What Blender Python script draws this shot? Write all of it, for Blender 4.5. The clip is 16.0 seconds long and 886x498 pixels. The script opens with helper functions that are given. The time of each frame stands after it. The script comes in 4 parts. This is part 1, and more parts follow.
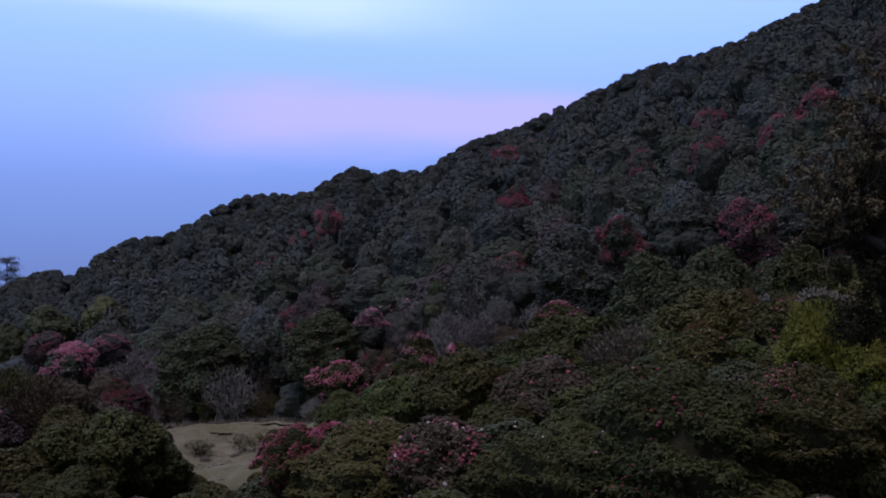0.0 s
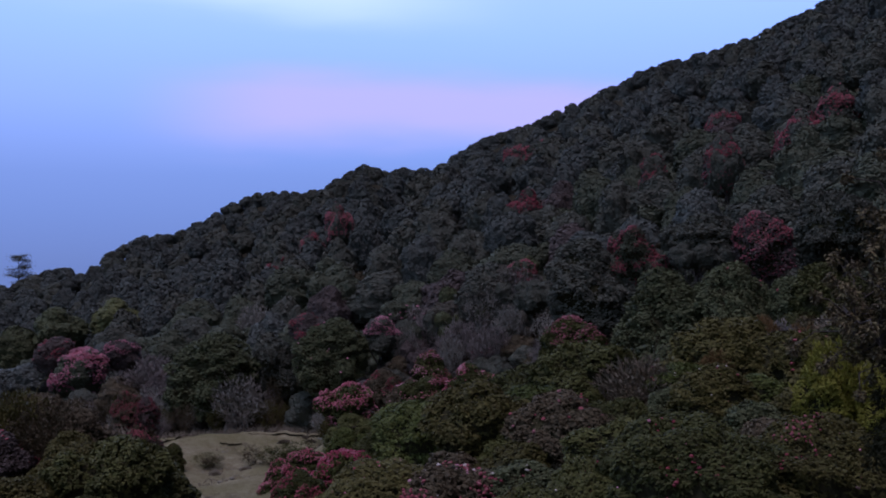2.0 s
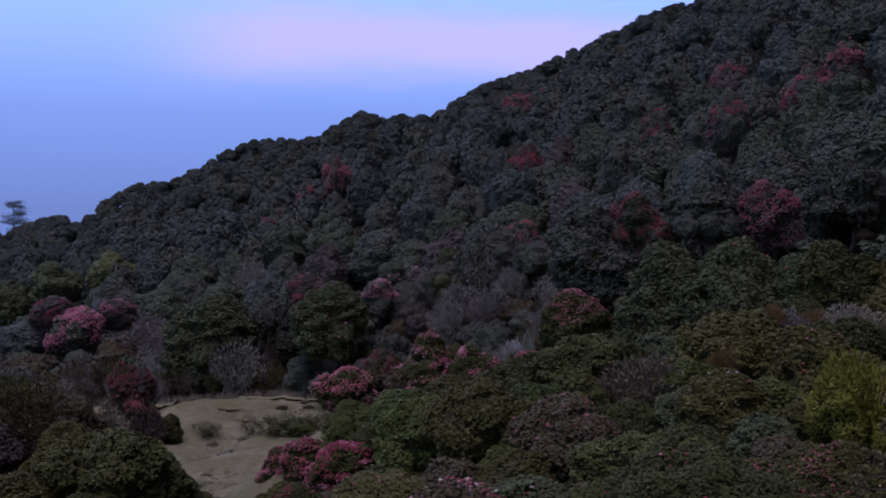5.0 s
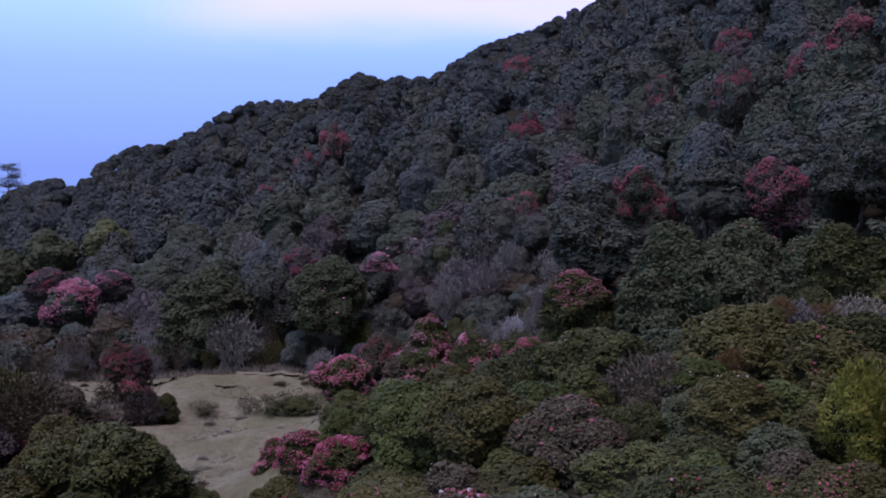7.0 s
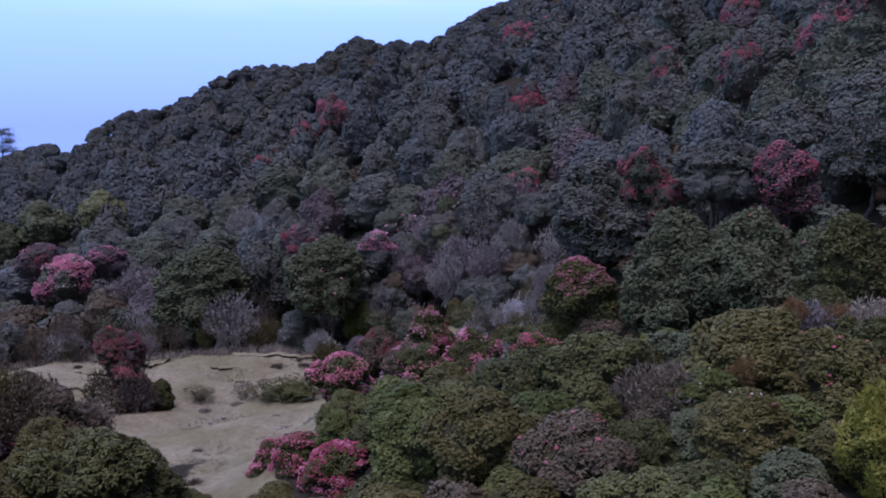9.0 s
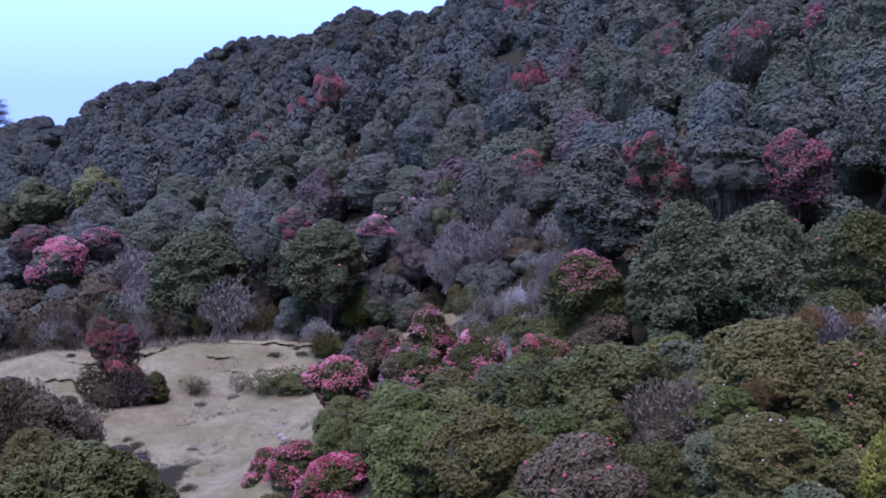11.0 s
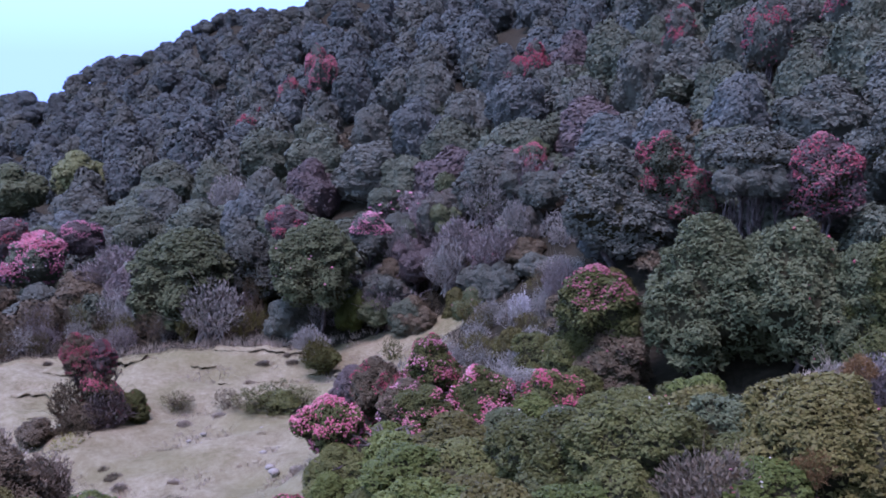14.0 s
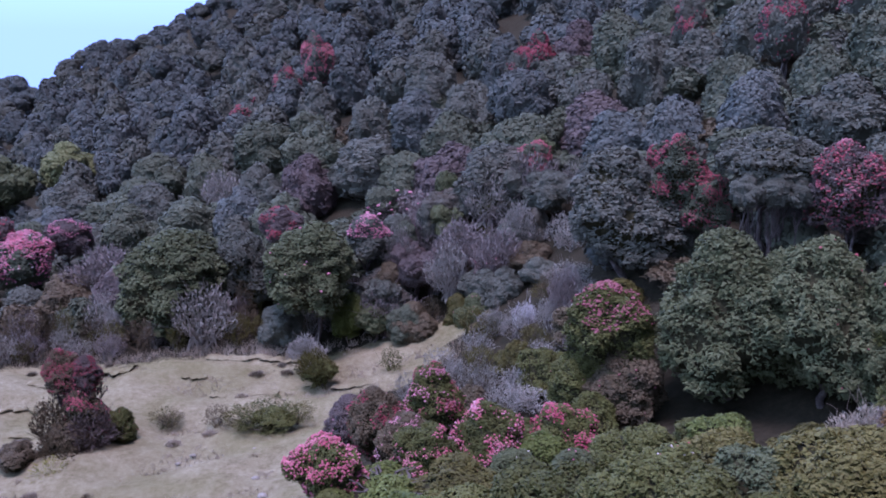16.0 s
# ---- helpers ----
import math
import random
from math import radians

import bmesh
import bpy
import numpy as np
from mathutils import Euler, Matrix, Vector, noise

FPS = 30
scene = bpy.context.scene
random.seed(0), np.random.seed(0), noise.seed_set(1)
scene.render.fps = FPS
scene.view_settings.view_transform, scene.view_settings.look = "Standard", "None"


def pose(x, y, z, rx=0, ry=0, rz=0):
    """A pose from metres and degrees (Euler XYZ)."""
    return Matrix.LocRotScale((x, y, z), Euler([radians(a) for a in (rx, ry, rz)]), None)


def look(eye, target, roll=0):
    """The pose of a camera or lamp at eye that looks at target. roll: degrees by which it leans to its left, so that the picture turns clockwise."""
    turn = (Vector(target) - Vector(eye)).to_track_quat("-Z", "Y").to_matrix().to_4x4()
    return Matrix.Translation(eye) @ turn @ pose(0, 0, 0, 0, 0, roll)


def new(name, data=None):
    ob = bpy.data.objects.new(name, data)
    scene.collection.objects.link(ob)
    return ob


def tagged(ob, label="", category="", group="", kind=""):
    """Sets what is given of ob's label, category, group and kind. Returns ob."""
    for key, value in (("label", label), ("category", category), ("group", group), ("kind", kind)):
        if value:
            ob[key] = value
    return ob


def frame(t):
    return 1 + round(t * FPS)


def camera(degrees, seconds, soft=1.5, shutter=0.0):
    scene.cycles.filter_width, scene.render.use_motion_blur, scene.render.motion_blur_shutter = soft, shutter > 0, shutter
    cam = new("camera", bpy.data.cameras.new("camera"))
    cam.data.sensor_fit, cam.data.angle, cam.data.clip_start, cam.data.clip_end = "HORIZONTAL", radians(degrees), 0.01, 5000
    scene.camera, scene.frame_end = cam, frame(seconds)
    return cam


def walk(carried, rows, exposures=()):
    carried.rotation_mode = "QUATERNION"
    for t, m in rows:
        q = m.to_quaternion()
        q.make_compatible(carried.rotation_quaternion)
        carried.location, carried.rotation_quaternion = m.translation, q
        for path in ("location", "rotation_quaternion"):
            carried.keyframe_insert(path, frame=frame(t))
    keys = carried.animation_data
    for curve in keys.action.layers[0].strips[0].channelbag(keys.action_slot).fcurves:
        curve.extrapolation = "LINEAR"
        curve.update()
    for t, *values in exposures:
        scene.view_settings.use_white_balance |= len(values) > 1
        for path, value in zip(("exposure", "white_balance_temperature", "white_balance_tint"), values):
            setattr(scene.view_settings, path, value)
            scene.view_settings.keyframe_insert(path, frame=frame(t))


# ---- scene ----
# ---------------------------------------------------------------- camera
cam = camera(50.0, 16.0, soft=1.8)
PATH = [
    (0, (0.000, 0.000, 15.874), (0.102, 19.988, 16.572), -0.32),
    (0.5, (0.005, 0.147, 16.420), (-0.002, 20.134, 17.124), -0.32),
    (1, (0.009, 0.394, 16.921), (-0.104, 20.381, 17.615), -0.27),
    (1.5, (-0.005, 0.638, 17.396), (-0.139, 20.628, 18.021), -0.24),
    (2, (0.037, 0.882, 17.910), (-0.094, 20.875, 18.417), -0.22),
    (2.5, (0.039, 1.092, 18.409), (-0.086, 21.089, 18.734), -0.20),
    (3, (-0.037, 1.390, 18.905), (-0.158, 21.390, 19.012), -0.17),
    (3.5, (-0.106, 1.717, 19.335), (-0.220, 21.716, 19.216), -0.16),
    (4, (-0.112, 1.973, 19.892), (-0.218, 21.970, 19.537), -0.16),
    (6.5, (-0.241, 3.979, 22.250), (-0.303, 23.921, 20.733), -0.10),
    (7, (-0.253, 4.436, 22.721), (-0.310, 24.361, 20.982), -0.10),
    (7.5, (-0.347, 4.964, 23.162), (-0.396, 24.868, 21.206), -0.07),
    (8, (-0.379, 5.510, 23.612), (-0.423, 25.391, 21.439), -0.04),
    (8.5, (-0.386, 6.062, 24.045), (-0.425, 25.918, 21.650), -0.02),
    (9, (-0.343, 6.707, 24.743), (-0.375, 26.537, 22.141), 0.03),
    (11.5, (-0.598, 10.098, 26.890), (-0.574, 29.799, 23.445), 0.12),
    (12, (-0.666, 11.170, 27.304), (-0.605, 30.851, 23.746), 0.18),
    (12.5, (-0.737, 12.262, 27.745), (-0.651, 31.922, 24.070), 0.25),
    (13, (-0.855, 13.376, 28.215), (-0.754, 33.012, 24.421), 0.24),
    (13.5, (-0.996, 14.500, 28.615), (-0.876, 34.116, 24.715), 0.27),
    (14, (-1.106, 15.558, 29.029), (-0.964, 35.150, 25.011), 0.25),
    (14.5, (-1.181, 16.655, 29.506), (-1.031, 36.223, 25.373), 0.25),
    (15, (-1.191, 17.752, 29.961), (-1.031, 37.294, 25.710), 0.24),
    (15.5, (-1.230, 18.834, 30.364), (-1.062, 38.352, 26.004), 0.30),
    (16, (-1.333, 19.932, 30.768), (-1.162, 39.424, 26.293), 0.29),
]
walk(cam, [(t, look(eye, target, roll)) for t, eye, target, roll in PATH],
     exposures=[(0.0, -0.86, 5900, 46), (4.0, -0.92, 5900, 48), (7.0, -0.18, 5700, 53), (9.0, 0.24, 5600, 55), (12.0, 0.98, 5380, 56),
                (14.0, 1.04, 5380, 56), (16.0, 0.95, 5400, 56)])

# ---------------------------------------------------------------- sky and light
SUN_UP, SUN_AZ = radians(78.0), radians(200.0)     # veiled light from high behind the viewer


def node(nt, kind, where=(0, 0), **sets):
    n = nt.nodes.new(kind)
    n.location = where
    for key, value in sets.items():
        if key in n.inputs:
            n.inputs[key].default_value = value
    return n


def ramp(nt, stops):
    r = nt.nodes.new("ShaderNodeValToRGB")
    els = r.color_ramp.elements
    els[0].position, els[0].color = stops[0][0], (*stops[0][1], 1)
    els[1].position, els[1].color = stops[-1][0], (*stops[-1][1], 1)
    for p, c in stops[1:-1]:
        e = els.new(p)
        e.color = (*c, 1)
    return r


def build_sky():
    world = bpy.data.worlds.new("evening_sky")
    world.use_nodes = True
    scene.world = world
    nt = world.node_tree
    nt.nodes.clear()
    lk = nt.links.new
    out = node(nt, "ShaderNodeOutputWorld")
    bg = node(nt, "ShaderNodeBackground")
    sky = node(nt, "ShaderNodeTexSky")
    sky.sky_type, sky.sun_disc = "NISHITA", False
    sky.sun_elevation, sky.sun_rotation = SUN_UP, SUN_AZ
    sky.altitude, sky.air_density, sky.dust_density, sky.ozone_density = 2500.0, 1.3, 1.2, 2.2

    def mix(fac, a, b, kind="MIX"):
        m = node(nt, "ShaderNodeMix")
        m.data_type, m.blend_type = "RGBA", kind
        for sock, v in ((0, fac), (6, a), (7, b)):
            if isinstance(v, bpy.types.NodeSocket):
                lk(v, m.inputs[sock])
            else:
                m.inputs[sock].default_value = v if sock == 0 else (*v, 1)
        return m.outputs[2]

    def calc(op, a, b, c=None):
        m = node(nt, "ShaderNodeMath")
        m.operation = op
        for n, v in enumerate((a, b, c)):
            if isinstance(v, bpy.types.NodeSocket):
                lk(v, m.inputs[n])
            elif v is not None:
                m.inputs[n].default_value = v
        return m.outputs[0]

    def step(v, a, b):
        m = node(nt, "ShaderNodeMapRange")
        m.interpolation_type = "SMOOTHSTEP"
        m.inputs[1].default_value, m.inputs[2].default_value = a, b
        lk(v, m.inputs[0])
        return m.outputs[0]

    co = node(nt, "ShaderNodeTexCoord")
    sep = node(nt, "ShaderNodeSeparateXYZ")
    lk(co.outputs["Generated"], sep.inputs[0])
    X, Z = sep.outputs[0], sep.outputs[2]
    # clear evening air: a deeper blue low down, paler higher up
    air = ramp(nt, [(0.0, (2.4, 4.35, 7.8)), (0.03, (2.7, 5.0, 9.1)), (0.06, (2.95, 5.6, 10.2)), (0.10, (3.35, 6.35, 11.5)), (0.17, (4.9, 9.0, 15.8)), (0.24, (5.7, 11.0, 19.0)), (0.34, (7.6, 13.4, 19.2))])
    lk(Z, air.inputs[0])
    low = calc("SUBTRACT", 1.0, step(Z, 0.35, 0.75))
    ahead = step(sep.outputs[1], -0.25, 0.45)
    base = mix(calc("MULTIPLY", calc("MULTIPLY", low, 0.95), ahead), mix(1.0, sky.outputs[0], (0.20, 0.19, 0.18), "MULTIPLY"), air.outputs[0])
    # thin cloud in long flat streaks, and a lilac bank low over the ridge
    mp = node(nt, "ShaderNodeMapping")
    mp.inputs["Scale"].default_value = (1.5, 1.5, 7.0)
    mp.inputs["Location"].default_value = (0.35, 0.2, 0.3)
    lk(co.outputs["Generated"], mp.inputs[0])
    no = node(nt, "ShaderNodeTexNoise", Scale=1.7, Detail=4.0, Roughness=0.45)
    lk(mp.outputs[0], no.inputs["Vector"])
    wave = calc("MULTIPLY_ADD", no.outputs[0], 0.10, -0.05)
    zz = calc("ADD", Z, wave)
    bank = calc("MULTIPLY", step(zz, 0.105, 0.150), calc("SUBTRACT", 1.0, step(zz, 0.168, 0.212)))
    bank = calc("MULTIPLY", bank, step(X, -0.34, -0.16))
    col = mix(calc("MULTIPLY", bank, 0.8), base, (8.8, 9.3, 13.8))
    high = calc("MULTIPLY", step(zz, 0.235, 0.285), calc("SUBTRACT", 1.0, step(X, -0.12, 0.10)))
    col = mix(calc("MULTIPLY", high, 0.75), col, (10.4, 15.8, 19.0))
    lk(col, bg.inputs[0])
    bg.inputs[1].default_value = 0.11
    lk(bg.outputs[0], out.inputs[0])


build_sky()
sun = new("evening_sun", bpy.data.lights.new("evening_sun", "SUN"))
sun.data.energy, sun.data.angle, sun.data.color = 2.3, radians(22), (1.0, 0.94, 0.94)
sun.matrix_world = look((0, 0, 0), (-math.sin(SUN_AZ) * math.cos(SUN_UP), -math.cos(SUN_AZ) * math.cos(SUN_UP), -math.sin(SUN_UP)))


# ---------------------------------------------------------------- materials
def surface(name, rough=0.7, spec=0.25):
    mat = bpy.data.materials.new(name)
    mat.use_nodes = True
    nt = mat.node_tree
    b = nt.nodes["Principled BSDF"]
    b.inputs["Roughness"].default_value = rough
    b.inputs["Specular IOR Level"].default_value = spec
    return mat, nt, b


def leaf_material(name, dark, mid, light, rough=0.55, patch=0.35, scale=0.55, fleck=0.13):
    """Foliage: colour differs from tree to tree, in patches of a crown and from leaf to leaf."""
    mat, nt, b = surface(name, max(rough, 0.62), 0.15)
    lk = nt.links.new
    geo = nt.nodes.new("ShaderNodeNewGeometry")
    inf = nt.nodes.new("ShaderNodeObjectInfo")
    no = node(nt, "ShaderNodeTexNoise", Scale=scale, Detail=3.0)
    lk(geo.outputs["Position"], no.inputs["Vector"])
    m1 = nt.nodes.new("ShaderNodeMath")
    m1.operation = "MULTIPLY_ADD"
    m1.inputs[1].default_value = fleck
    lk(geo.outputs["Random Per Island"], m1.inputs[0])
    m2 = nt.nodes.new("ShaderNodeMath")
    m2.operation = "MULTIPLY_ADD"
    m2.inputs[1].default_value = 0.30
    m2.inputs[2].default_value = -0.02
    lk(inf.outputs["Random"], m2.inputs[0])
    m3 = nt.nodes.new("ShaderNodeMath")
    m3.operation = "MULTIPLY_ADD"
    m3.inputs[1].default_value = patch * 1.6
    lk(no.outputs[0], m3.inputs[0])
    lk(m2.outputs[0], m3.inputs[2])
    lk(m3.outputs[0], m1.inputs[2])
    r = ramp(nt, [(0.08, dark), (0.45, mid), (0.92, light)])
    lk(m1.outputs[0], r.inputs[0])
    lk(r.outputs[0], b.inputs["Base Color"])
    return mat


LEAF = {
    "grey_green": leaf_material("leaf_grey_green", (0.051, 0.056, 0.040), (0.080, 0.086, 0.062), (0.116, 0.124, 0.093), fleck=0.09),
    "green": leaf_material("leaf_green", (0.046, 0.054, 0.032), (0.073, 0.084, 0.050), (0.108, 0.121, 0.075), fleck=0.09),
    # bluer leaf tone that paints the haze of distance into the foliage
    "haze_green": leaf_material("leaf_haze_green", (0.047, 0.055, 0.045), (0.073, 0.084, 0.070), (0.108, 0.122, 0.104), fleck=0.09),
    "dusk": leaf_material("leaf_dusk", (0.050, 0.046, 0.032), (0.080, 0.074, 0.053), (0.118, 0.110, 0.082)),
    "sage": leaf_material("leaf_sage", (0.036, 0.044, 0.018), (0.065, 0.076, 0.032), (0.102, 0.114, 0.052), fleck=0.22),
    "moss": leaf_material("leaf_moss", (0.023, 0.027, 0.006), (0.050, 0.054, 0.013), (0.106, 0.110, 0.030), fleck=0.25),
    "olive": leaf_material("leaf_olive", (0.028, 0.026, 0.007), (0.061, 0.055, 0.013), (0.116, 0.104, 0.028), fleck=0.25),
    "bright": leaf_material("leaf_bright", (0.027, 0.039, 0.007), (0.055, 0.070, 0.013), (0.100, 0.118, 0.028), fleck=0.20),
    "lime": leaf_material("leaf_lime", (0.078, 0.086, 0.030), (0.120, 0.130, 0.047), (0.160, 0.170, 0.070)),
    "yellow": leaf_material("leaf_yellow", (0.088, 0.088, 0.011), (0.142, 0.138, 0.016), (0.19, 0.18, 0.030)),
    "brown": leaf_material("leaf_brown", (0.044, 0.034, 0.018), (0.075, 0.058, 0.031), (0.116, 0.092, 0.052), fleck=0.20),
    "russet": leaf_material("leaf_russet", (0.058, 0.044, 0.038), (0.086, 0.066, 0.057), (0.120, 0.096, 0.082)),
    "coral": leaf_material("bloom_coral", (0.105, 0.030, 0.034), (0.19, 0.062, 0.068), (0.30, 0.14, 0.145), 0.5),
    "heather": leaf_material("twig_heather", (0.085, 0.070, 0.045), (0.135, 0.112, 0.075), (0.19, 0.16, 0.115)),
    "orange": leaf_material("leaf_orange", (0.11, 0.062, 0.022), (0.17, 0.098, 0.037), (0.23, 0.143, 0.062)),
    "mauve": leaf_material("twig_mauve", (0.105, 0.086, 0.080), (0.165, 0.142, 0.125), (0.24, 0.205, 0.183)),
    "grey": leaf_material("twig_grey", (0.135, 0.128, 0.104), (0.215, 0.204, 0.168), (0.31, 0.295, 0.25)),
    "pale": leaf_material("twig_pale", (0.30, 0.28, 0.27), (0.43, 0.41, 0.39), (0.56, 0.54, 0.51)),
    "straw": leaf_material("straw", (0.16, 0.130, 0.088), (0.25, 0.21, 0.150), (0.34, 0.30, 0.23)),
    "lichen": leaf_material("lichen", (0.07, 0.055, 0.022), (0.15, 0.12, 0.055), (0.27, 0.225, 0.125)),
    "red": leaf_material("bloom_red", (0.12, 0.016, 0.022), (0.22, 0.046, 0.056), (0.34, 0.13, 0.135), 0.5),
    "pink": leaf_material("bloom_pink", (0.14, 0.012, 0.032), (0.28, 0.048, 0.072), (0.46, 0.20, 0.225), 0.5),
    "rose": leaf_material("bloom_rose", (0.20, 0.050, 0.072), (0.33, 0.125, 0.155), (0.52, 0.32, 0.35), 0.5),
    "white": leaf_material("bloom_white", (0.30, 0.26, 0.23), (0.38, 0.33, 0.29), (0.46, 0.41, 0.36), 0.5),
}


def bark_material():
    mat, nt, b = surface("bark", 0.9, 0.1)
    lk = nt.links.new
    geo = nt.nodes.new("ShaderNodeNewGeometry")
    no = node(nt, "ShaderNodeTexNoise", Scale=3.0, Detail=6.0)
    lk(geo.outputs["Position"], no.inputs["Vector"])
    r = ramp(nt, [(0.3, (0.045, 0.036, 0.032)), (0.55, (0.085, 0.070, 0.060)), (0.75, (0.15, 0.135, 0.115))])
    lk(no.outputs[0], r.inputs[0])
    lk(r.outputs[0], b.inputs["Base Color"])
    bp = node(nt, "ShaderNodeBump", Strength=0.6, Distance=0.05)
    lk(no.outputs[0], bp.inputs["Height"])
    lk(bp.outputs[0], b.inputs["Normal"])
    return mat


BARK = bark_material()


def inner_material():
    """Bare twigs and dead leaf inside a crown, darkened for the shade there."""
    mat, nt, b = surface("inner_shade", 0.9, 0.05)
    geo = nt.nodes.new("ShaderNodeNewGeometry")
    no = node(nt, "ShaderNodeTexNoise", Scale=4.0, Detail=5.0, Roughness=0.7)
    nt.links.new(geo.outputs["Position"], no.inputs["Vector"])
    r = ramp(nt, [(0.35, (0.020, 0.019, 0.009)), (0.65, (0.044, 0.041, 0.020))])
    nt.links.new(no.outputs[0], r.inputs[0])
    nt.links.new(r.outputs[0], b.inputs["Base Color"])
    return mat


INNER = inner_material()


def ground_material():
    """Dark litter under the trees; worn sandy turf on the clearing, where the attribute 'turf' is 1."""
    mat, nt, b = surface("hill_ground", 0.95, 0.05)
    lk = nt.links.new
    geo = nt.nodes.new("ShaderNodeNewGeometry")
    att = nt.nodes.new("ShaderNodeAttribute")
    att.attribute_name = "turf"
    n1 = node(nt, "ShaderNodeTexNoise", Scale=0.35, Detail=6.0, Roughness=0.6)
    n2 = node(nt, "ShaderNodeTexNoise", Scale=1.9, Detail=10.0, Roughness=0.82)
    n3 = node(nt, "ShaderNodeTexNoise", Scale=0.11, Detail=4.0)
    for n in (n1, n2, n3):
        lk(geo.outputs["Position"], n.inputs["Vector"])
    sand = ramp(nt, [(0.30, (0.056, 0.047, 0.022)), (0.42, (0.126, 0.106, 0.056)), (0.54, (0.190, 0.165, 0.096)), (0.70, (0.28, 0.25, 0.160))])
    mix1 = nt.nodes.new("ShaderNodeMath")
    mix1.operation = "MULTIPLY_ADD"
    mix1.inputs[1].default_value = 0.72
    lk(n2.outputs[0], mix1.inputs[0])
    half = nt.nodes.new("ShaderNodeMath")
    half.operation = "MULTIPLY"
    half.inputs[1].default_value = 0.34
    lk(n1.outputs[0], half.inputs[0])
    lk(half.outputs[0], mix1.inputs[2])
    lk(mix1.outputs[0], sand.inputs[0])
    # short grass worn through
    turf = nt.nodes.new("ShaderNodeMix")
    turf.data_type = "RGBA"
    turf.inputs[7].default_value = (0.105, 0.100, 0.036, 1)
    gm = nt.nodes.new("ShaderNodeMapRange")
    gm.inputs[1].default_value, gm.inputs[2].default_value, gm.inputs[4].default_value = 0.44, 0.62, 0.42
    lk(n3.outputs[0], gm.inputs[0])
    lk(gm.outputs[0], turf.inputs[0])
    lk(sand.outputs[0], turf.inputs[6])
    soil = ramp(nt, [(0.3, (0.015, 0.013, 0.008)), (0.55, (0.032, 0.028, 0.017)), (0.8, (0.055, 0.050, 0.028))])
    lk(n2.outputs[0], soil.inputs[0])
    fin = nt.nodes.new("ShaderNodeMix")
    fin.data_type = "RGBA"
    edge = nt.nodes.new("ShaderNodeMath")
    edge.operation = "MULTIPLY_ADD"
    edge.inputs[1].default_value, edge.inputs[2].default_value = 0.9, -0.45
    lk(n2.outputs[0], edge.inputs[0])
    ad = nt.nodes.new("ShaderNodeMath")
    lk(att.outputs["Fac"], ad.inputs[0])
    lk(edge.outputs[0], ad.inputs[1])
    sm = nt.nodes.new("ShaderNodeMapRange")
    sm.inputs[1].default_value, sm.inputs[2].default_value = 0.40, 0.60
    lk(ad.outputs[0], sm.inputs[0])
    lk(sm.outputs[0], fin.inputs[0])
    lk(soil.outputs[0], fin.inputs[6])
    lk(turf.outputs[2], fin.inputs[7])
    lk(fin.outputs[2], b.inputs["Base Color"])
    bp = node(nt, "ShaderNodeBump", Strength=0.9, Distance=0.25)
    lk(mix1.outputs[0], bp.inputs["Height"])
    lk(bp.outputs[0], b.inputs["Normal"])
    return mat


# ---------------------------------------------------------------- the lie of the land
def soft_max(a, b, k):
    return k * np.logaddexp(a / k, b / k)


def lump(x, y, cx, cy, sx, sy):
    return np.exp(-0.5 * (((x - cx) / sx) ** 2 + ((y - cy) / sy) ** 2))


def crest(x):
    return 257.0 - 30.0 * np.exp(-(((x + 94.0) / 5.0) ** 2))


def hill_canopy(x, y):
    """Height of the treetops on the big slope, which climbs to the back and to the right, to a crest."""
    yc = crest(x)
    yy = np.minimum(y, yc)
    u, v = np.clip(x / 100, -3, 3), np.clip((yy - 100) / 100, -1.5, 2)
    z = 12.85 + 37.21 * u + 28.05 * v - 0.69 * u * u - 5.84 * u * v - 2.65 * v * v
    z = z + 0.22 * np.logaddexp(0, (x - 45) / 6) * 6
    knobs = 0.0 + 3.6 * np.exp(-(((x + 50) / 10) ** 2)) + 3.0 * np.exp(-(((x + 24) / 6) ** 2)) - 2.6 * np.exp(-(((x + 4) / 7) ** 2))
    knobs = knobs + 1.6 * np.exp(-(((x - 14) / 8) ** 2)) + 5.4 * np.exp(-(((x - 50) / 20) ** 2)) + 1.4 * np.exp(-(((x + 82) / 5) ** 2)) + 1.6 * np.exp(-(((x + 60) / 11) ** 2)) + 0.8 * np.exp(-(((x - 30) / 9) ** 2))
    z = z + knobs * np.clip((y - 205) / 50, 0, 1)
    z = z - 6.0 * lump(x, y, -4, 111, 13, 13)
    z = z - 0.55 * np.maximum(y - yc, 0)
    return z


def ground_z(x, y):
    x, y = np.asarray(x, float), np.asarray(y, float)
    hill = np.maximum(hill_canopy(x, y) - 7.0 + 4.4 * np.clip((y - 230) / 18, 0, 1), -160.0)
    fore = -0.7 + 11.8 * lump(x, y, 13, 52, np.where(x < 13, 14.5, 24.0), 22) + 4.6 * lump(x, y, -5.8, 65, 4, 5) + 4.5 * lump(x, y, -25, 55, 7, 8)
    fore = fore + 0.9 * lump(x, y, -27, 103, 5, 2.5) + 0.5 * lump(x, y, -19, 106, 4, 2) + 0.7 * lump(x, y, -38, 96, 6, 4)
    far = np.clip((np.hypot(x, y - 90) - 300) / 1500, 0, 1)
    z = soft_max(hill, fore, 1.2)
    return z * (1 - far) - 520 * far


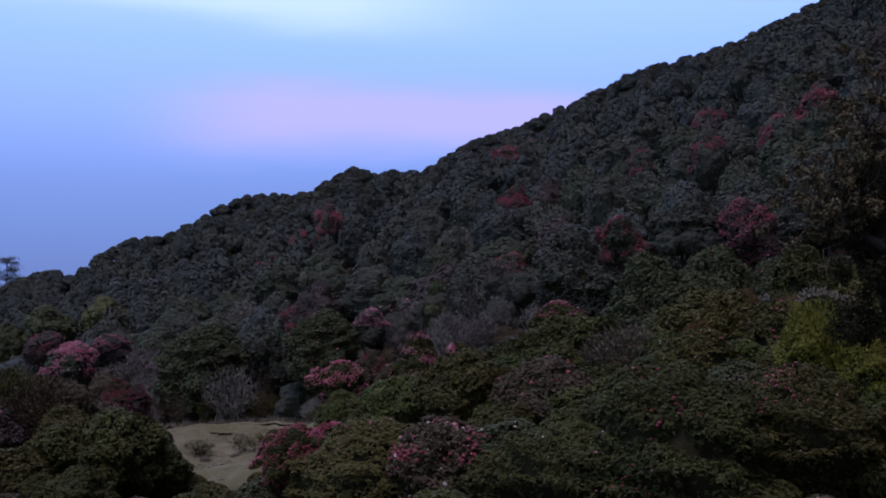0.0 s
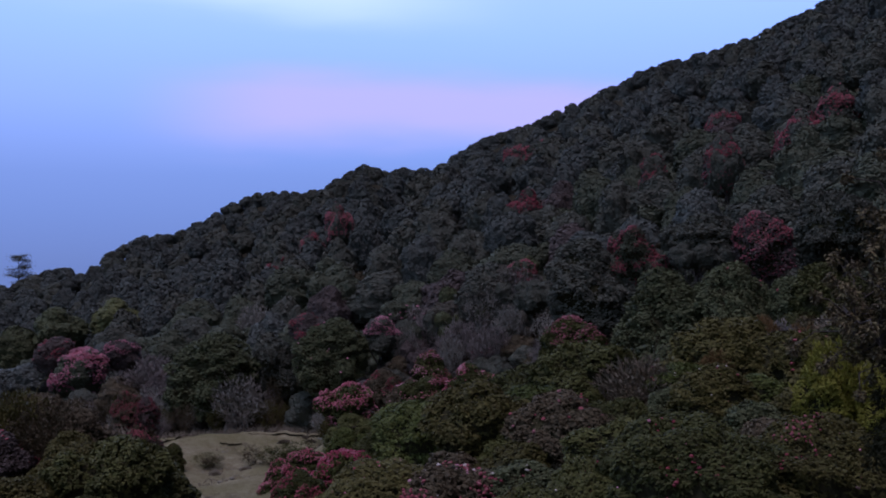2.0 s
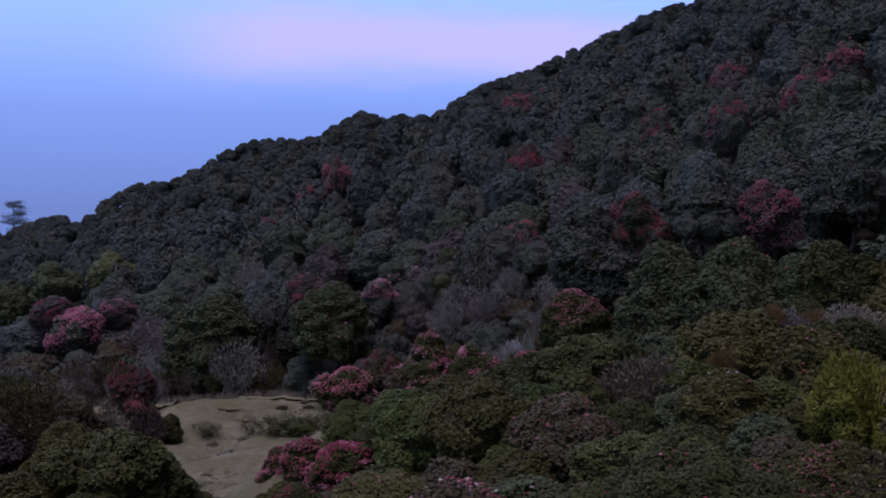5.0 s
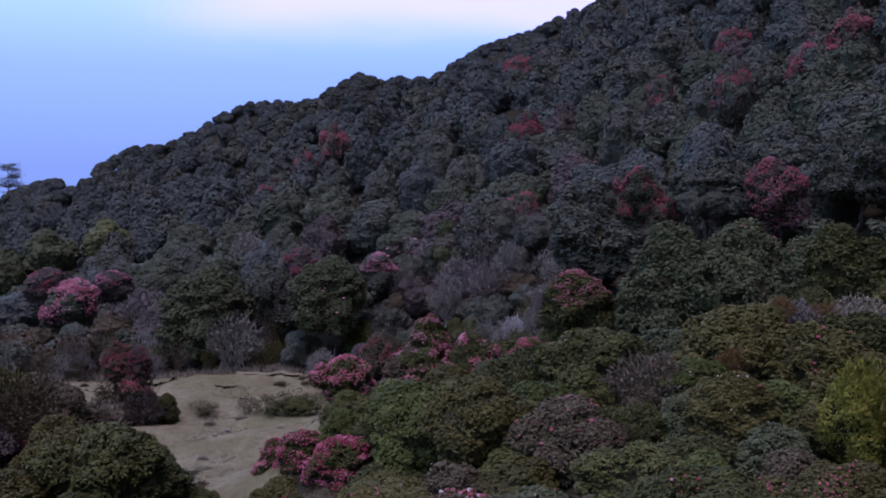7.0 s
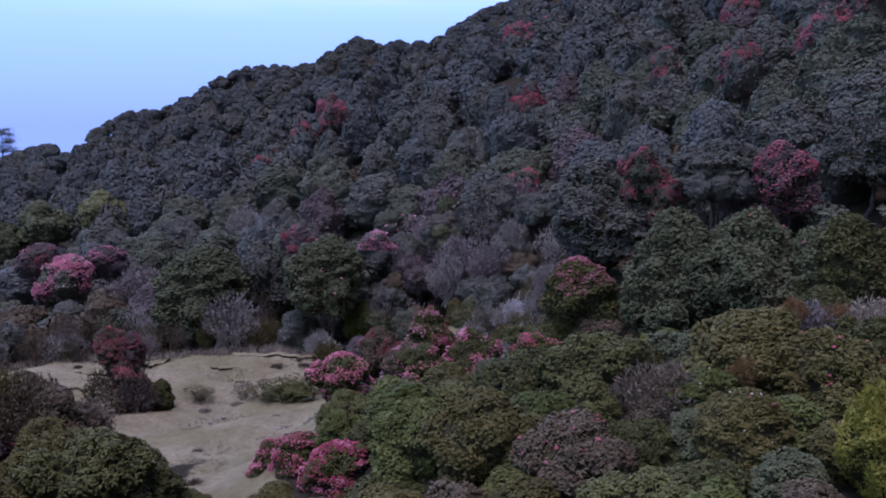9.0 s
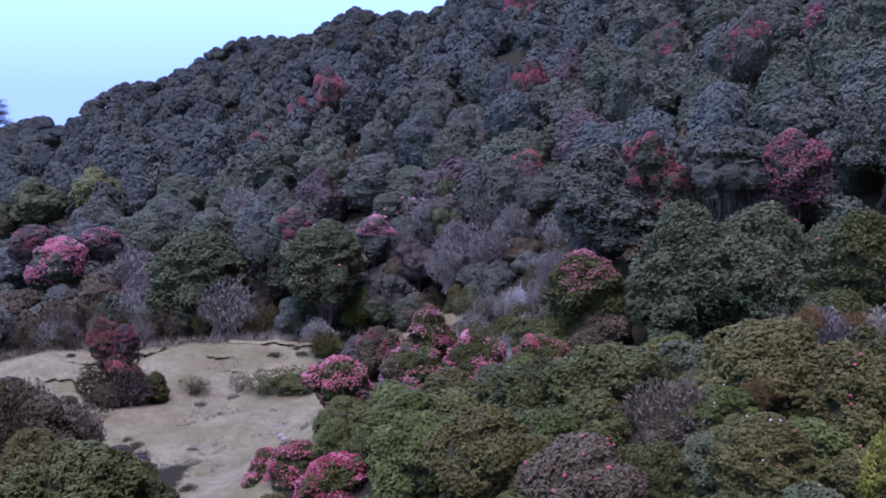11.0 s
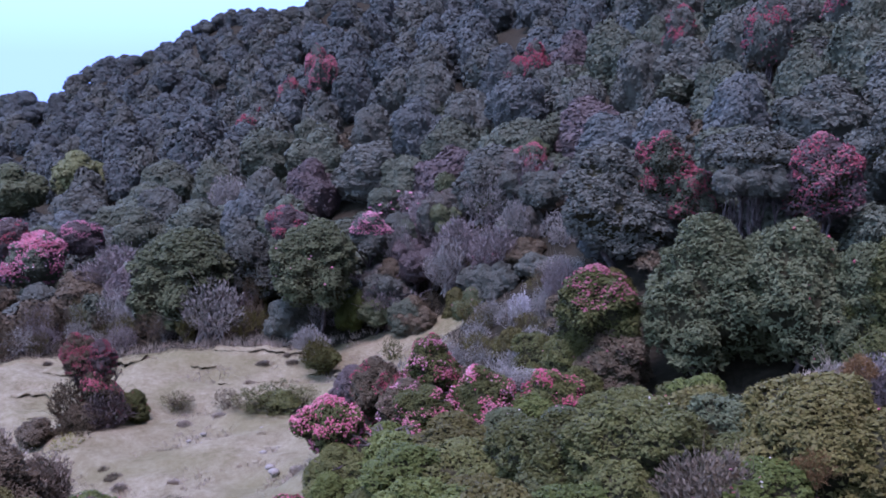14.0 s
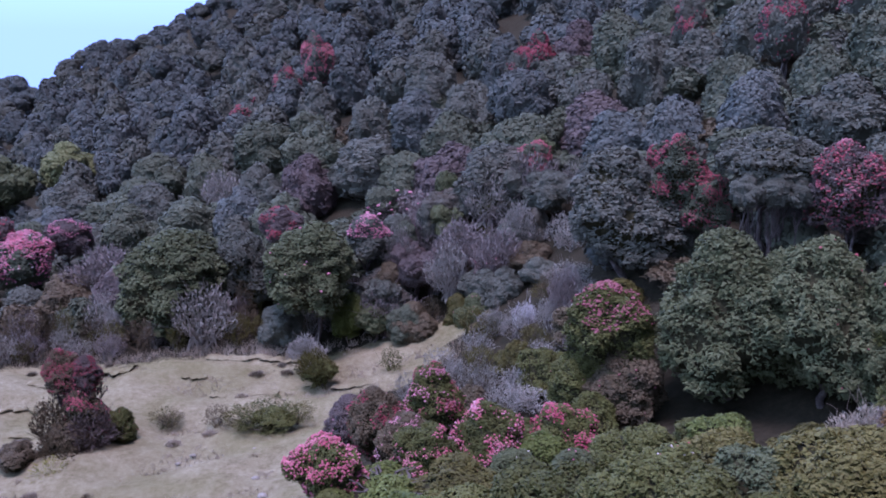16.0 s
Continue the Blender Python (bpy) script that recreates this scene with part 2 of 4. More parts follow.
def turf_amount(x, y):
    """1 on the open sandy clearing, 0 under the trees."""
    d = np.maximum(1.25 - np.hypot((x + 22) / 15, (y - 90) / 17), 0)
    d = np.maximum(d, 1.25 - np.hypot((x + 12.0) / 6.0, (y - 71) / 14))
    d = np.maximum(d, 1.25 - np.hypot((x + 36) / 11, (y - 94) / 12))
    d = np.maximum(d, 1.25 - np.hypot((x + 4.5) / 8.5, (y - 107) / 3.2))
    d = np.maximum(d, 1.25 - np.hypot((x + 7.5) / 7.5, (y - 102) / 5.5))
    return np.clip(d * 2.0, 0, 1)


def lattice(lo, a, b, hi, step, grow):
    mid = list(np.arange(a, b + step, step))
    left, right, s = [], [], step
    p = mid[0]
    while p > lo:
        s *= grow
        p -= s
        left.append(p)
    p, s = mid[-1], step
    while p < hi:
        s *= grow
        p += s
        right.append(p)
    return np.array(left[::-1] + mid + right)


def quick_mesh(name, verts, faces, material, smooth=False):
    """A mesh from arrays of corners and of equal-sided faces."""
    me = bpy.data.meshes.new(name)
    n, k = faces.shape
    me.vertices.add(len(verts))
    me.vertices.foreach_set("co", np.ascontiguousarray(verts, dtype=np.float32).ravel())
    me.loops.add(n * k)
    me.loops.foreach_set("vertex_index", np.ascontiguousarray(faces, dtype=np.int32).ravel())
    me.polygons.add(n)
    me.polygons.foreach_set("loop_start", np.arange(0, n * k, k, dtype=np.int32))
    if smooth:
        me.polygons.foreach_set("use_smooth", np.ones(n, dtype=bool))
    me.update(calc_edges=True)
    me.materials.append(material)
    return me


def build_ground():
    xs, ys = lattice(-3800, -60, 40, 3800, 0.6, 1.09), lattice(-3800, 30, 116, 3800, 0.6, 1.09)
    X, Y = np.meshgrid(xs, ys)
    Z = ground_z(X, Y)
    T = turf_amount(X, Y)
    rng = np.random.default_rng(3)
    near = (np.abs(X) < 70) * (Y < 140)
    Z = Z + (rng.random(Z.shape) - 0.5) * 0.10 * near
    # hummocks, rills and low worn banks
    for k in range(16):
        a, w, ph = rng.uniform(0, 6.28), 2.2 * 1.22 ** k, rng.uniform(0, 6.28, 2)
        q = (X * math.cos(a) + Y * math.sin(a)) * 6.28 / w
        Z = Z + near * 0.035 * w ** 0.55 * np.sin(q + 1.3 * np.sin(q * 0.37 + ph[0]) + ph[1]) * 0.6
    Z = Z + T * 0.30 * np.sin(X * 0.55 + 1.7 * np.sin(Y * 0.33)) * np.sin(Y * 0.42 + 0.6)
    step = np.sin(X * 0.19 + 0.5) * 2.2 + np.sin(X * 0.47) * 0.8
    for y0, drop in ((101.0, 0.35), (95.0, 0.25), (106.0, 0.4)):
        Z = Z + T * drop * 0.5 * np.tanh((Y - y0 - step) / 0.7) * np.exp(-np.abs(Y - y0 - step) / 3.0)
    ny, nx = X.shape
    i = np.arange(ny - 1)[:, None] * nx + np.arange(nx - 1)[None, :]
    faces = np.stack([i, i + 1, i + nx + 1, i + nx], -1).reshape(-1, 4)
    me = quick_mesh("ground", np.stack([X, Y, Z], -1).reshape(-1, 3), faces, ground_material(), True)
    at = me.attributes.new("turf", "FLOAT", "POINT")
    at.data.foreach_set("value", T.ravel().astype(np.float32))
    tagged(new("ground", me), "mountainside ground of dark leaf litter with a worn sandy clearing", "ground", kind="structure")


build_ground()


# ---------------------------------------------------------------- building blocks of trees
def unit(v):
    return v / np.maximum(np.linalg.norm(v, axis=-1, keepdims=True), 1e-9)


def icosphere(sub):
    bm = bmesh.new()
    bmesh.ops.create_icosphere(bm, subdivisions=sub, radius=1.0)
    v = np.array([p.co[:] for p in bm.verts])
    f = np.array([[p.index for p in q.verts] for q in bm.faces])
    bm.free()
    return v, f


ICO2, ICO3, ICO4, ICO5 = (icosphere(k) for k in (2, 3, 4, 5))


def rounded_bumps(q, feet, reach):
    """Height of rounded lumps round the feet, with sharp creases where they meet: 0 in a crease, 1 on top."""
    d2 = np.full(len(q), 1e9)
    for c in feet:
        d2 = np.minimum(d2, ((q - c) ** 2).sum(1))
    return np.clip(1 - d2 / reach**2, 0, 1)


def crown_skin(seed, h, shape, lobes=9, small=70, k=1.0, core=0.58, shelf=0.46):
    """A crown of CROWN_R made of a few domed boughs that meet in deep creases, each scalloped into flat shelves of leaves.
    Gives the corners, the faces and how far each corner stands out of the creases."""
    rng = np.random.default_rng(seed)
    v, f = shape
    size = np.array([CROWN_R, CROWN_R, CROWN_R * h])
    balls = [(np.array([0, 0, 0.04]), core), (np.array([rng.uniform(-0.15, 0.15), rng.uniform(-0.15, 0.15), rng.uniform(0.36, 0.52)]), rng.uniform(0.46, 0.56))]
    for i in range(lobes):
        a, e = i * 2.4 + rng.uniform(-0.5, 0.5), radians(rng.uniform(-22, 50))
        balls.append((np.array([math.cos(a) * math.cos(e), math.sin(a) * math.cos(e), math.sin(e)]) * rng.uniform(0.46, 0.68), rng.uniform(0.30, 0.44)))

    def reach(d):
        far = np.stack([d @ c + np.sqrt(np.maximum((d @ c) ** 2 - c @ c + r * r, 0)) * np.where((d @ c) ** 2 > c @ c - r * r, 1, -9) for c, r in balls])
        far.sort(axis=0)
        return far[-1], far[-1] - far[-2]

    far, lead = reach(v)
    p = v * far[:, None] * size
    stretch = np.array([1, 1, 2.1])
    feet = unit(rng.normal(size=(small, 3)) + np.array([0, 0, 0.25]))
    feet = feet * reach(feet)[0][:, None] * size
    b = rounded_bumps(p * stretch, feet * stretch, 0.78)
    p = p + unit(v / size) * shelf * (b**0.7 - 0.35)[:, None] + np.array([0, 0, 0.10]) * b[:, None]
    under = -0.50 * CROWN_R * h
    p[:, 2] = np.where(p[:, 2] < under, under + (p[:, 2] - under) * 0.25, p[:, 2])
    return p * k, f, 0.6 * b + 0.4 * np.clip(lead * 5, 0, 1)


def scatter_skin(rng, p, f, n, keep=None):
    """Points and normals spread evenly over a skin of triangles."""
    a, b, c = p[f[:, 0]], p[f[:, 1]], p[f[:, 2]]
    nn = np.cross(b - a, c - a)
    w = np.linalg.norm(nn, axis=1)
    nn = nn / w[:, None]
    w = w * np.where(nn[:, 2] < -0.3, 0.25, 1.0)
    if keep is not None:
        w = w * keep((a + b + c) / 3, nn)
    k = rng.choice(len(f), n, p=w / w.sum())
    u = rng.random((n, 2))
    u = np.where(u.sum(1, keepdims=True) > 1, 1 - u, u)
    return a[k] + (b - a)[k] * u[:, :1] + (c - a)[k] * u[:, 1:], nn[k]


def leaves(rng, p, d, per, length, width, spread=0.88, droop=0.06, lift=0.45, wild=0.36):
    """Each point bears a rosette of pointed leaves, folded along the midrib. Quads."""
    n = len(p)
    P = np.repeat(p, per, 0)
    out = np.repeat(d, per, 0)
    D = unit(out * 0.8 + np.array([0, 0, lift]) + rng.normal(size=(n * per, 3)) * wild)
    t = unit(np.cross(D, rng.normal(size=(n * per, 3))))
    axis = unit(t * spread + out * (1 - spread) + np.array([0, 0, -droop]))
    side = unit(np.cross(axis, D))
    up = np.cross(side, axis)
    L = (length * rng.uniform(0.55, 1.35, n * per))[:, None]
    W = (width * rng.uniform(0.75, 1.25, n * per))[:, None]
    a = P
    b = P + axis * L * 0.5 + side * W * 0.5 + up * W * 0.14
    c = P + axis * L - up * W * 0.10
    e = P + axis * L * 0.5 - side * W * 0.5 + up * W * 0.14
    v = np.stack([a, b, c, e], 1).reshape(-1, 3)
    return v, np.arange(n * per * 4).reshape(-1, 4)


def joined(parts):
    vs, fs, o = [], [], 0
    for v, f in parts:
        vs.append(v)
        fs.append(f + o)
        o += len(v)
    return np.concatenate(vs), np.concatenate(fs)


def tube(path, radii, sides=6):
    path = np.asarray(path, float)
    n = len(path)
    tang = unit(np.gradient(path, axis=0))
    ref = np.where(np.abs(tang[:, 2:3]) > 0.9, np.array([[1.0, 0, 0]]), np.array([[0, 0, 1.0]]))
    s = unit(np.cross(tang, ref))
    u = np.cross(s, tang)
    a = np.arange(sides) * 2 * math.pi / sides
    ring = path[:, None] + np.asarray(radii)[:, None, None] * (np.cos(a)[None, :, None] * s[:, None] + np.sin(a)[None, :, None] * u[:, None])
    v = ring.reshape(-1, 3)
    i = np.arange(n - 1)[:, None] * sides + np.arange(sides)[None, :]
    j = np.arange(n - 1)[:, None] * sides + (np.arange(sides)[None, :] + 1) % sides
    return v, np.stack([i, j, j + sides, i + sides], -1).reshape(-1, 4)


def bent(rng, a, b, n=5, wob=0.08):
    a, b = np.array(a, float), np.array(b, float)
    L = np.linalg.norm(b - a)
    t = np.linspace(0, 1, n)[:, None]
    p = a + (b - a) * t
    p[1:-1] += rng.normal(size=(n - 2, 3)) * wob * L
    return p


def trunk_mesh(rng, name, height, spread, stems=2, limbs=4, thick=0.16):
    """Crooked tapering stems from the ground that fork into limbs; the crown's centre is at 'height'."""
    parts = []
    for s in range(stems):
        a = rng.uniform(0, 6.28)
        foot = (math.cos(a) * 0.18 * stems, math.sin(a) * 0.18 * stems, -0.4)
        fork = (math.cos(a) * spread * 0.25, math.sin(a) * spread * 0.25, height * rng.uniform(0.5, 0.65))
        w = thick * rng.uniform(0.8, 1.2)
        parts.append(tube(bent(rng, foot, fork, 6, 0.04), np.linspace(w * 1.25, w * 0.7, 6)))
        for k in range(limbs):
            b = a + (k - (limbs - 1) / 2) * 5.0 / limbs / stems + rng.uniform(-0.3, 0.3)
            tip = (math.cos(b) * spread * rng.uniform(0.5, 0.8), math.sin(b) * spread * rng.uniform(0.5, 0.8), height * rng.uniform(0.95, 1.2))
            parts.append(tube(bent(rng, fork, tip, 5, 0.07), np.linspace(w * 0.6, w * 0.15, 5), 5))
    v, f = joined(parts)
    return quick_mesh(name, v, f, BARK, True)


CROWN_R = 3.0      # the radius at which crowns are modelled


def reach_of(p):
    """Top, underside and radius of a crown."""
    return p[:, 2].max(), p[:, 2].min(), float(np.percentile(np.hypot(p[:, 0], p[:, 1]), 93))


def frames_round(rng, d):
    t = unit(np.cross(d, rng.normal(size=d.shape)))
    return t, np.cross(d, t)


def whorls(rng, p, d, length, blades=3, limp=0.75):
    """Each point bears a whorl of drooping pointed leaves that face d. Triangles."""
    n = len(p)
    t, s = frames_round(rng, d)
    a = (np.arange(blades) * 2 * math.pi / blades + rng.uniform(-0.4, 0.4, (n, blades)))[..., None]
    L = (length * rng.uniform(0.8, 1.25, (n, 1)) * rng.uniform(0.7, 1.25, (n, blades)))[..., None]
    sag = rng.uniform(0.0, limp, (n, blades, 1))
    t, s, up = t[:, None], s[:, None], d[:, None]
    ring, side = np.cos(a) * t + np.sin(a) * s, np.cos(a) * s - np.sin(a) * t
    base = p[:, None] - ring * L * 0.18 + up * L * 0.08
    tips = p[:, None] + ring * L * np.cos(sag) - up * L * np.sin(sag)
    v = np.stack([base - side * L * 0.36, base + side * L * 0.36, tips], 2)
    return v.reshape(-1, 3), np.arange(n * blades * 3).reshape(-1, 3)


def trusses(rng, c, d, r):
    """Heads of blossom on the points c, which face d: an uneven dome of petals. Quads."""
    n = len(c)
    t, s = frames_round(rng, d)
    rings = []
    for tilt, turn in ((0.75, 0.0), (1.62, 0.52)):
        a = np.arange(6) * math.pi / 3 + turn
        q = r[:, None] * rng.uniform(0.60, 1.25, (n, 6))
        rings.append(c[:, None] + q[..., None] * (math.sin(tilt) * (np.cos(a)[None, :, None] * t[:, None] + np.sin(a)[None, :, None] * s[:, None])
                                                 + math.cos(tilt) * d[:, None]))
    v = np.concatenate([(c + d * r[:, None])[:, None], *rings], 1)
    f = [(0, 1 + 2 * k, 1 + (2 * k + 1) % 6, 1 + (2 * k + 2) % 6) for k in range(3)]
    f = np.array(f + [(1 + (k + 1) % 6, 1 + k, 7 + k, 7 + (k + 1) % 6) for k in range(6)])
    return v.reshape(-1, 3), (f[None] + np.arange(n)[:, None, None] * 13).reshape(-1, 4)


def crown_shapes(seed, count, h, n, length, blades=3, lobes=9, small=70, fine=None, inner=None, heart=0.88, up=0.62, core=0.58, shelf=0.46, wild=0.38):
    """Crowns set with whorls of leaves over a shrunken heart, which hearted() can darken for shade."""
    out = []
    for k in range(count):
        rng = np.random.default_rng(seed + k)
        p, f, stand = crown_skin(seed + k, h, fine or ICO4, lobes, small, 1.0, core, shelf)
        face = np.clip(stand[f].mean(1) * 1.25, 0, 1)
        c, d = scatter_skin(rng, p, f, n, lambda g, nn: (0.10 + 0.90 * face) * (0.65 + 0.35 * nn[:, 2]))
        c = c + d * (rng.uniform(-2.4 * wild, 0.4, (n, 1)) * length)
        d = unit(d * 0.8 + np.array([0, 0, up]) + rng.normal(size=(n, 3)) * wild)
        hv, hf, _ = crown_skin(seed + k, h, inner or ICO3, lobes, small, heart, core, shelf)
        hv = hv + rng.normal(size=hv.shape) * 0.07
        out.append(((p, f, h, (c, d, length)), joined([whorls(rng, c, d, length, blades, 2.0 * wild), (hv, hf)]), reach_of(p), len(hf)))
    return out


def bloom_shape(rng, skin, share, most, top, cap, head=1.0):
    """Heads of blossom on a share of the whorls of the upper side, in patches; a small share stands singly."""
    p, f, h, buds = skin
    if buds is None:
        c, d = scatter_skin(rng, p, f, int(700 * share) + 30)
        length = 0.25
    else:
        c, d, length = buds
        ph = rng.uniform(0, 50)
        m = rng.normal(size=len(c)) * (9.0 if share < 0.06 else 0.14)
        m = m + np.array([noise.noise((x * 0.6 + ph, y * 0.6, z * 0.6)) for x, y, z in c])
        ok = d[:, 2] > top + 0.35
        if cap:
            ok = ok & (c[:, 2] > CROWN_R * h * 0.30)
        m = np.where(ok, m, -99)
        pick = np.flatnonzero(m >= np.quantile(m[ok], 1 - share))
        pick = rng.permutation(pick)[:most]
        c, d = c[pick], d[pick]
    r = head * (0.20 * length + 0.05) * rng.uniform(0.5, 1.4, len(c))
    return trusses(rng, c + d * 0.35 * length, d, r)


SETS = {
    "close": {0.6: crown_shapes(90, 3, 0.6, 15000, 0.095, 3, 10, 150, ICO5), 1.0: crown_shapes(96, 2, 1.0, 16000, 0.095, 3, 10, 160, ICO5)},
    "near": {0.6: crown_shapes(100, 4, 0.6, 5600, 0.165, 3, 9, 100, shelf=0.42, wild=0.48), 1.0: crown_shapes(110, 4, 1.0, 6600, 0.165, 3, 10, 110, shelf=0.42, wild=0.48), 1.6: crown_shapes(120, 3, 1.6, 9600, 0.165, 3, 14, 150, shelf=0.42, wild=0.48)},
    "thicket": {0.7: crown_shapes(150, 5, 0.7, 3000, 0.19, 3, 8, 90), 1.1: crown_shapes(160, 3, 1.1, 3400, 0.19, 3, 8, 90)},
    "middle": {0.65: crown_shapes(200, 4, 0.65, 3000, 0.225, heart=0.90, up=0.3, core=0.66, shelf=0.28, wild=0.26), 0.95: crown_shapes(210, 8, 0.95, 3400, 0.225, heart=0.90, up=0.3, core=0.66, shelf=0.28, wild=0.26),
               1.5: crown_shapes(230, 5, 1.5, 4200, 0.23, 3, 12, 110, heart=0.90, up=0.3, core=0.66, shelf=0.28, wild=0.26)},
    "low": {0.65: crown_shapes(240, 3, 0.65, 850, 0.40, 3, 6, 40, None, ICO2), 0.95: crown_shapes(250, 4, 0.95, 950, 0.40, 3, 6, 40, None, ICO2)},
}
FAR = crown_shapes(300, 12, 1.15, 1650, 0.31, 3, 8, 60, None, ICO2, 0.87, 0.25, 0.70, 0.24, 0.28)
LEAFY_HEART = ("middle", "low")      # crowns whose heart keeps the leaf colour, with no shade painted in
TRUNKS = [trunk_mesh(np.random.default_rng(50 + k), "trunk", 4.0, 2.2, 1 + k % 3, 4) for k in range(5)]
CROWN_MESH, BLOOM_MESH = {}, {}


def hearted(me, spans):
    """Gives these stretches of faces the dark colour that paints shade inside a crown."""
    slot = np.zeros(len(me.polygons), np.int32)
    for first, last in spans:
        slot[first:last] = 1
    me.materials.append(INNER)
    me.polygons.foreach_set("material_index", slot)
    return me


def crown_mesh(level, h, k, leaf):
    key = (level, h, k, leaf)
    if key not in CROWN_MESH:
        v, f = SETS[level][h][k][1]
        me = quick_mesh("crown", v, f, LEAF[leaf], False)
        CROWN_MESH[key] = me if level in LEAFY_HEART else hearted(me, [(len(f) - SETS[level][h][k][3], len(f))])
    return CROWN_MESH[key]


def bloom_mesh(level, h, k, colour, amount):
    key = (level, h, k, colour, amount)
    if key not in BLOOM_MESH:
        rng = np.random.default_rng(700 + k + len(colour) * 7)
        share, most, top = {"full": (0.68, 2200, -0.5), "rich": (0.50, 1700, -0.4), "some": (0.24, 700, -0.3), "cap": (0.50, 1000, -0.2), "few": (0.07, 260, -0.4), "flecks": (0.05, 26, -0.2)}[amount]
        v, f = bloom_shape(rng, SETS[level][h][k][0], share, most, top, amount == "cap", 0.6 if level == "close" else 1.0)
        BLOOM_MESH[key] = quick_mesh("blossom", v, f, LEAF[colour])
    return BLOOM_MESH[key]


def part(name, mesh, parent, matrix, label=""):
    ob = new(name, mesh)
    ob.parent = parent
    ob.matrix_basis = matrix
    if label:
        ob["label"] = label
    return ob


TURN = random.Random(5)
PLACED = []


def tree(x, y, top, r, tall, leaf, label, name="rhododendron_tree", category="tree", group="", level="middle", blooms=(), k=None):
    """A tree or bush at x, y with its top at that height; r: the crown's radius, tall: the crown's height."""
    z = float(ground_z(x, y))
    root = new(name)
    root.location = (x, y, z)
    root.empty_display_size = 0.3
    tagged(root, label, category, group)
    if category in ("bush", "shrub"):
        tall = max(tall, min(top - z + 0.35, 2.3 * r))
    h = min(SETS[level], key=lambda q: abs(math.log(q * 1.32 * r / tall)))
    k = TURN.randrange(len(SETS[level][h])) if k is None else k % len(SETS[level][h])
    hi, lo, wide = SETS[level][h][k][2]
    up = tall / (hi - lo)
    mid = top - z - hi * up
    turn = TURN.uniform(0, 360)
    s = r / wide
    m = pose(0, 0, mid, TURN.uniform(-4, 4), TURN.uniform(-4, 4), turn) @ Matrix.Diagonal((s, s, up, 1))
    part("crown", crown_mesh(level, h, k, leaf), root, m)
    for colour, amount in blooms:
        part("blossom", bloom_mesh(level, h, k, colour, amount), root, m)
    stem = max(mid, 0.6) / 4.0
    part("trunk", TRUNKS[TURN.randrange(len(TRUNKS))], root, Matrix.Diagonal((s * 1.1, s * 1.1, stem, 1)) @ pose(0, 0, 0, 0, 0, turn))
    PLACED.append((x, y, r))
    return root


# ---------------------------------------------------------------- bare and twiggy growth
def twig_shapes(seed, count, h, n, length, width, limbs):
    """Leafless crowns: a haze of fine twigs round forking branches that climb out of one foot."""
    out = []
    for k in range(count):
        rng = np.random.default_rng(seed + k)
        p, f, _ = crown_skin(seed + k, h, ICO3, 6, 60)
        q, d = scatter_skin(rng, p, f, n)
        foot = np.array([0, 0, -CROWN_R * h * 0.9])
        q = foot + (q - foot) * rng.uniform(0.55, 1.0, (n, 1)) ** 0.6
        v = unit((q - foot) * 0.5 + rng.normal(size=(n, 3)) * 0.9 + np.array([0, 0, 0.7]))
        parts = [leaves(rng, q, v, 2, length, width, 0.25, -0.1, 0.0)]
        ends, _ = scatter_skin(rng, p, f, limbs)
        for e in ends:
            a = foot + rng.normal(size=3) * np.array([0.5, 0.5, 0.0])
            b = foot + (e - foot) * 0.55 + rng.normal(size=3) * 0.25 + np.array([0, 0, 0.3])
            parts.append(tube(bent(rng, a, b, 4, 0.06), np.linspace(0.075, 0.04, 4), 4))
            for j in range(3):
                g = foot + (e + rng.normal(size=3) * 0.7 - foot) * rng.uniform(0.85, 1.05)
                parts.append(tube(bent(rng, b, g, 4, 0.06), np.linspace(0.035, 0.010, 4), 3))
        out.append(((p, f, h, None), joined(parts), reach_of(p), 0))
    return out


SETS["bare"] = {0.9: twig_shapes(400, 4, 0.9, 1500, 0.36, 0.095, 26)}
SETS["scrub"] = {1.1: twig_shapes(450, 5, 1.1, 560, 0.42, 0.085, 12)}


def bare(x, y, top, r, tall, leaf, label, name="bare_tree", category="tree", group="", blooms=(), level="bare"):
    z = float(ground_z(x, y))
    root = new(name)
    root.location = (x, y, z)
    root.empty_display_size = 0.3
    tagged(root, label, category, group)
    k = TURN.randrange(4)
    h = {"bare": 0.9, "scrub": 1.1}[level]
    hi, _, wide = SETS[level][h][k][2]
    up = tall / (hi + CROWN_R * h * 0.9)
    mid = top - z - hi * up
    s = r / wide
    turn = TURN.uniform(0, 360)
    m = pose(0, 0, mid, 0, 0, turn) @ Matrix.Diagonal((s, s, up, 1))
    part("spray", crown_mesh(level, h, k, leaf), root, m)
    for colour, amount in blooms:
        part("blossom", bloom_mesh(level, h, k, colour, amount), root, m)
    part("trunk", TRUNKS[TURN.randrange(5)], root, Matrix.Diagonal((s * 0.7, s * 0.7, max(mid, 0.5) / 4.0, 1)) @ pose(0, 0, 0, 0, 0, turn))
    PLACED.append((x, y, r * 0.8))
    return root


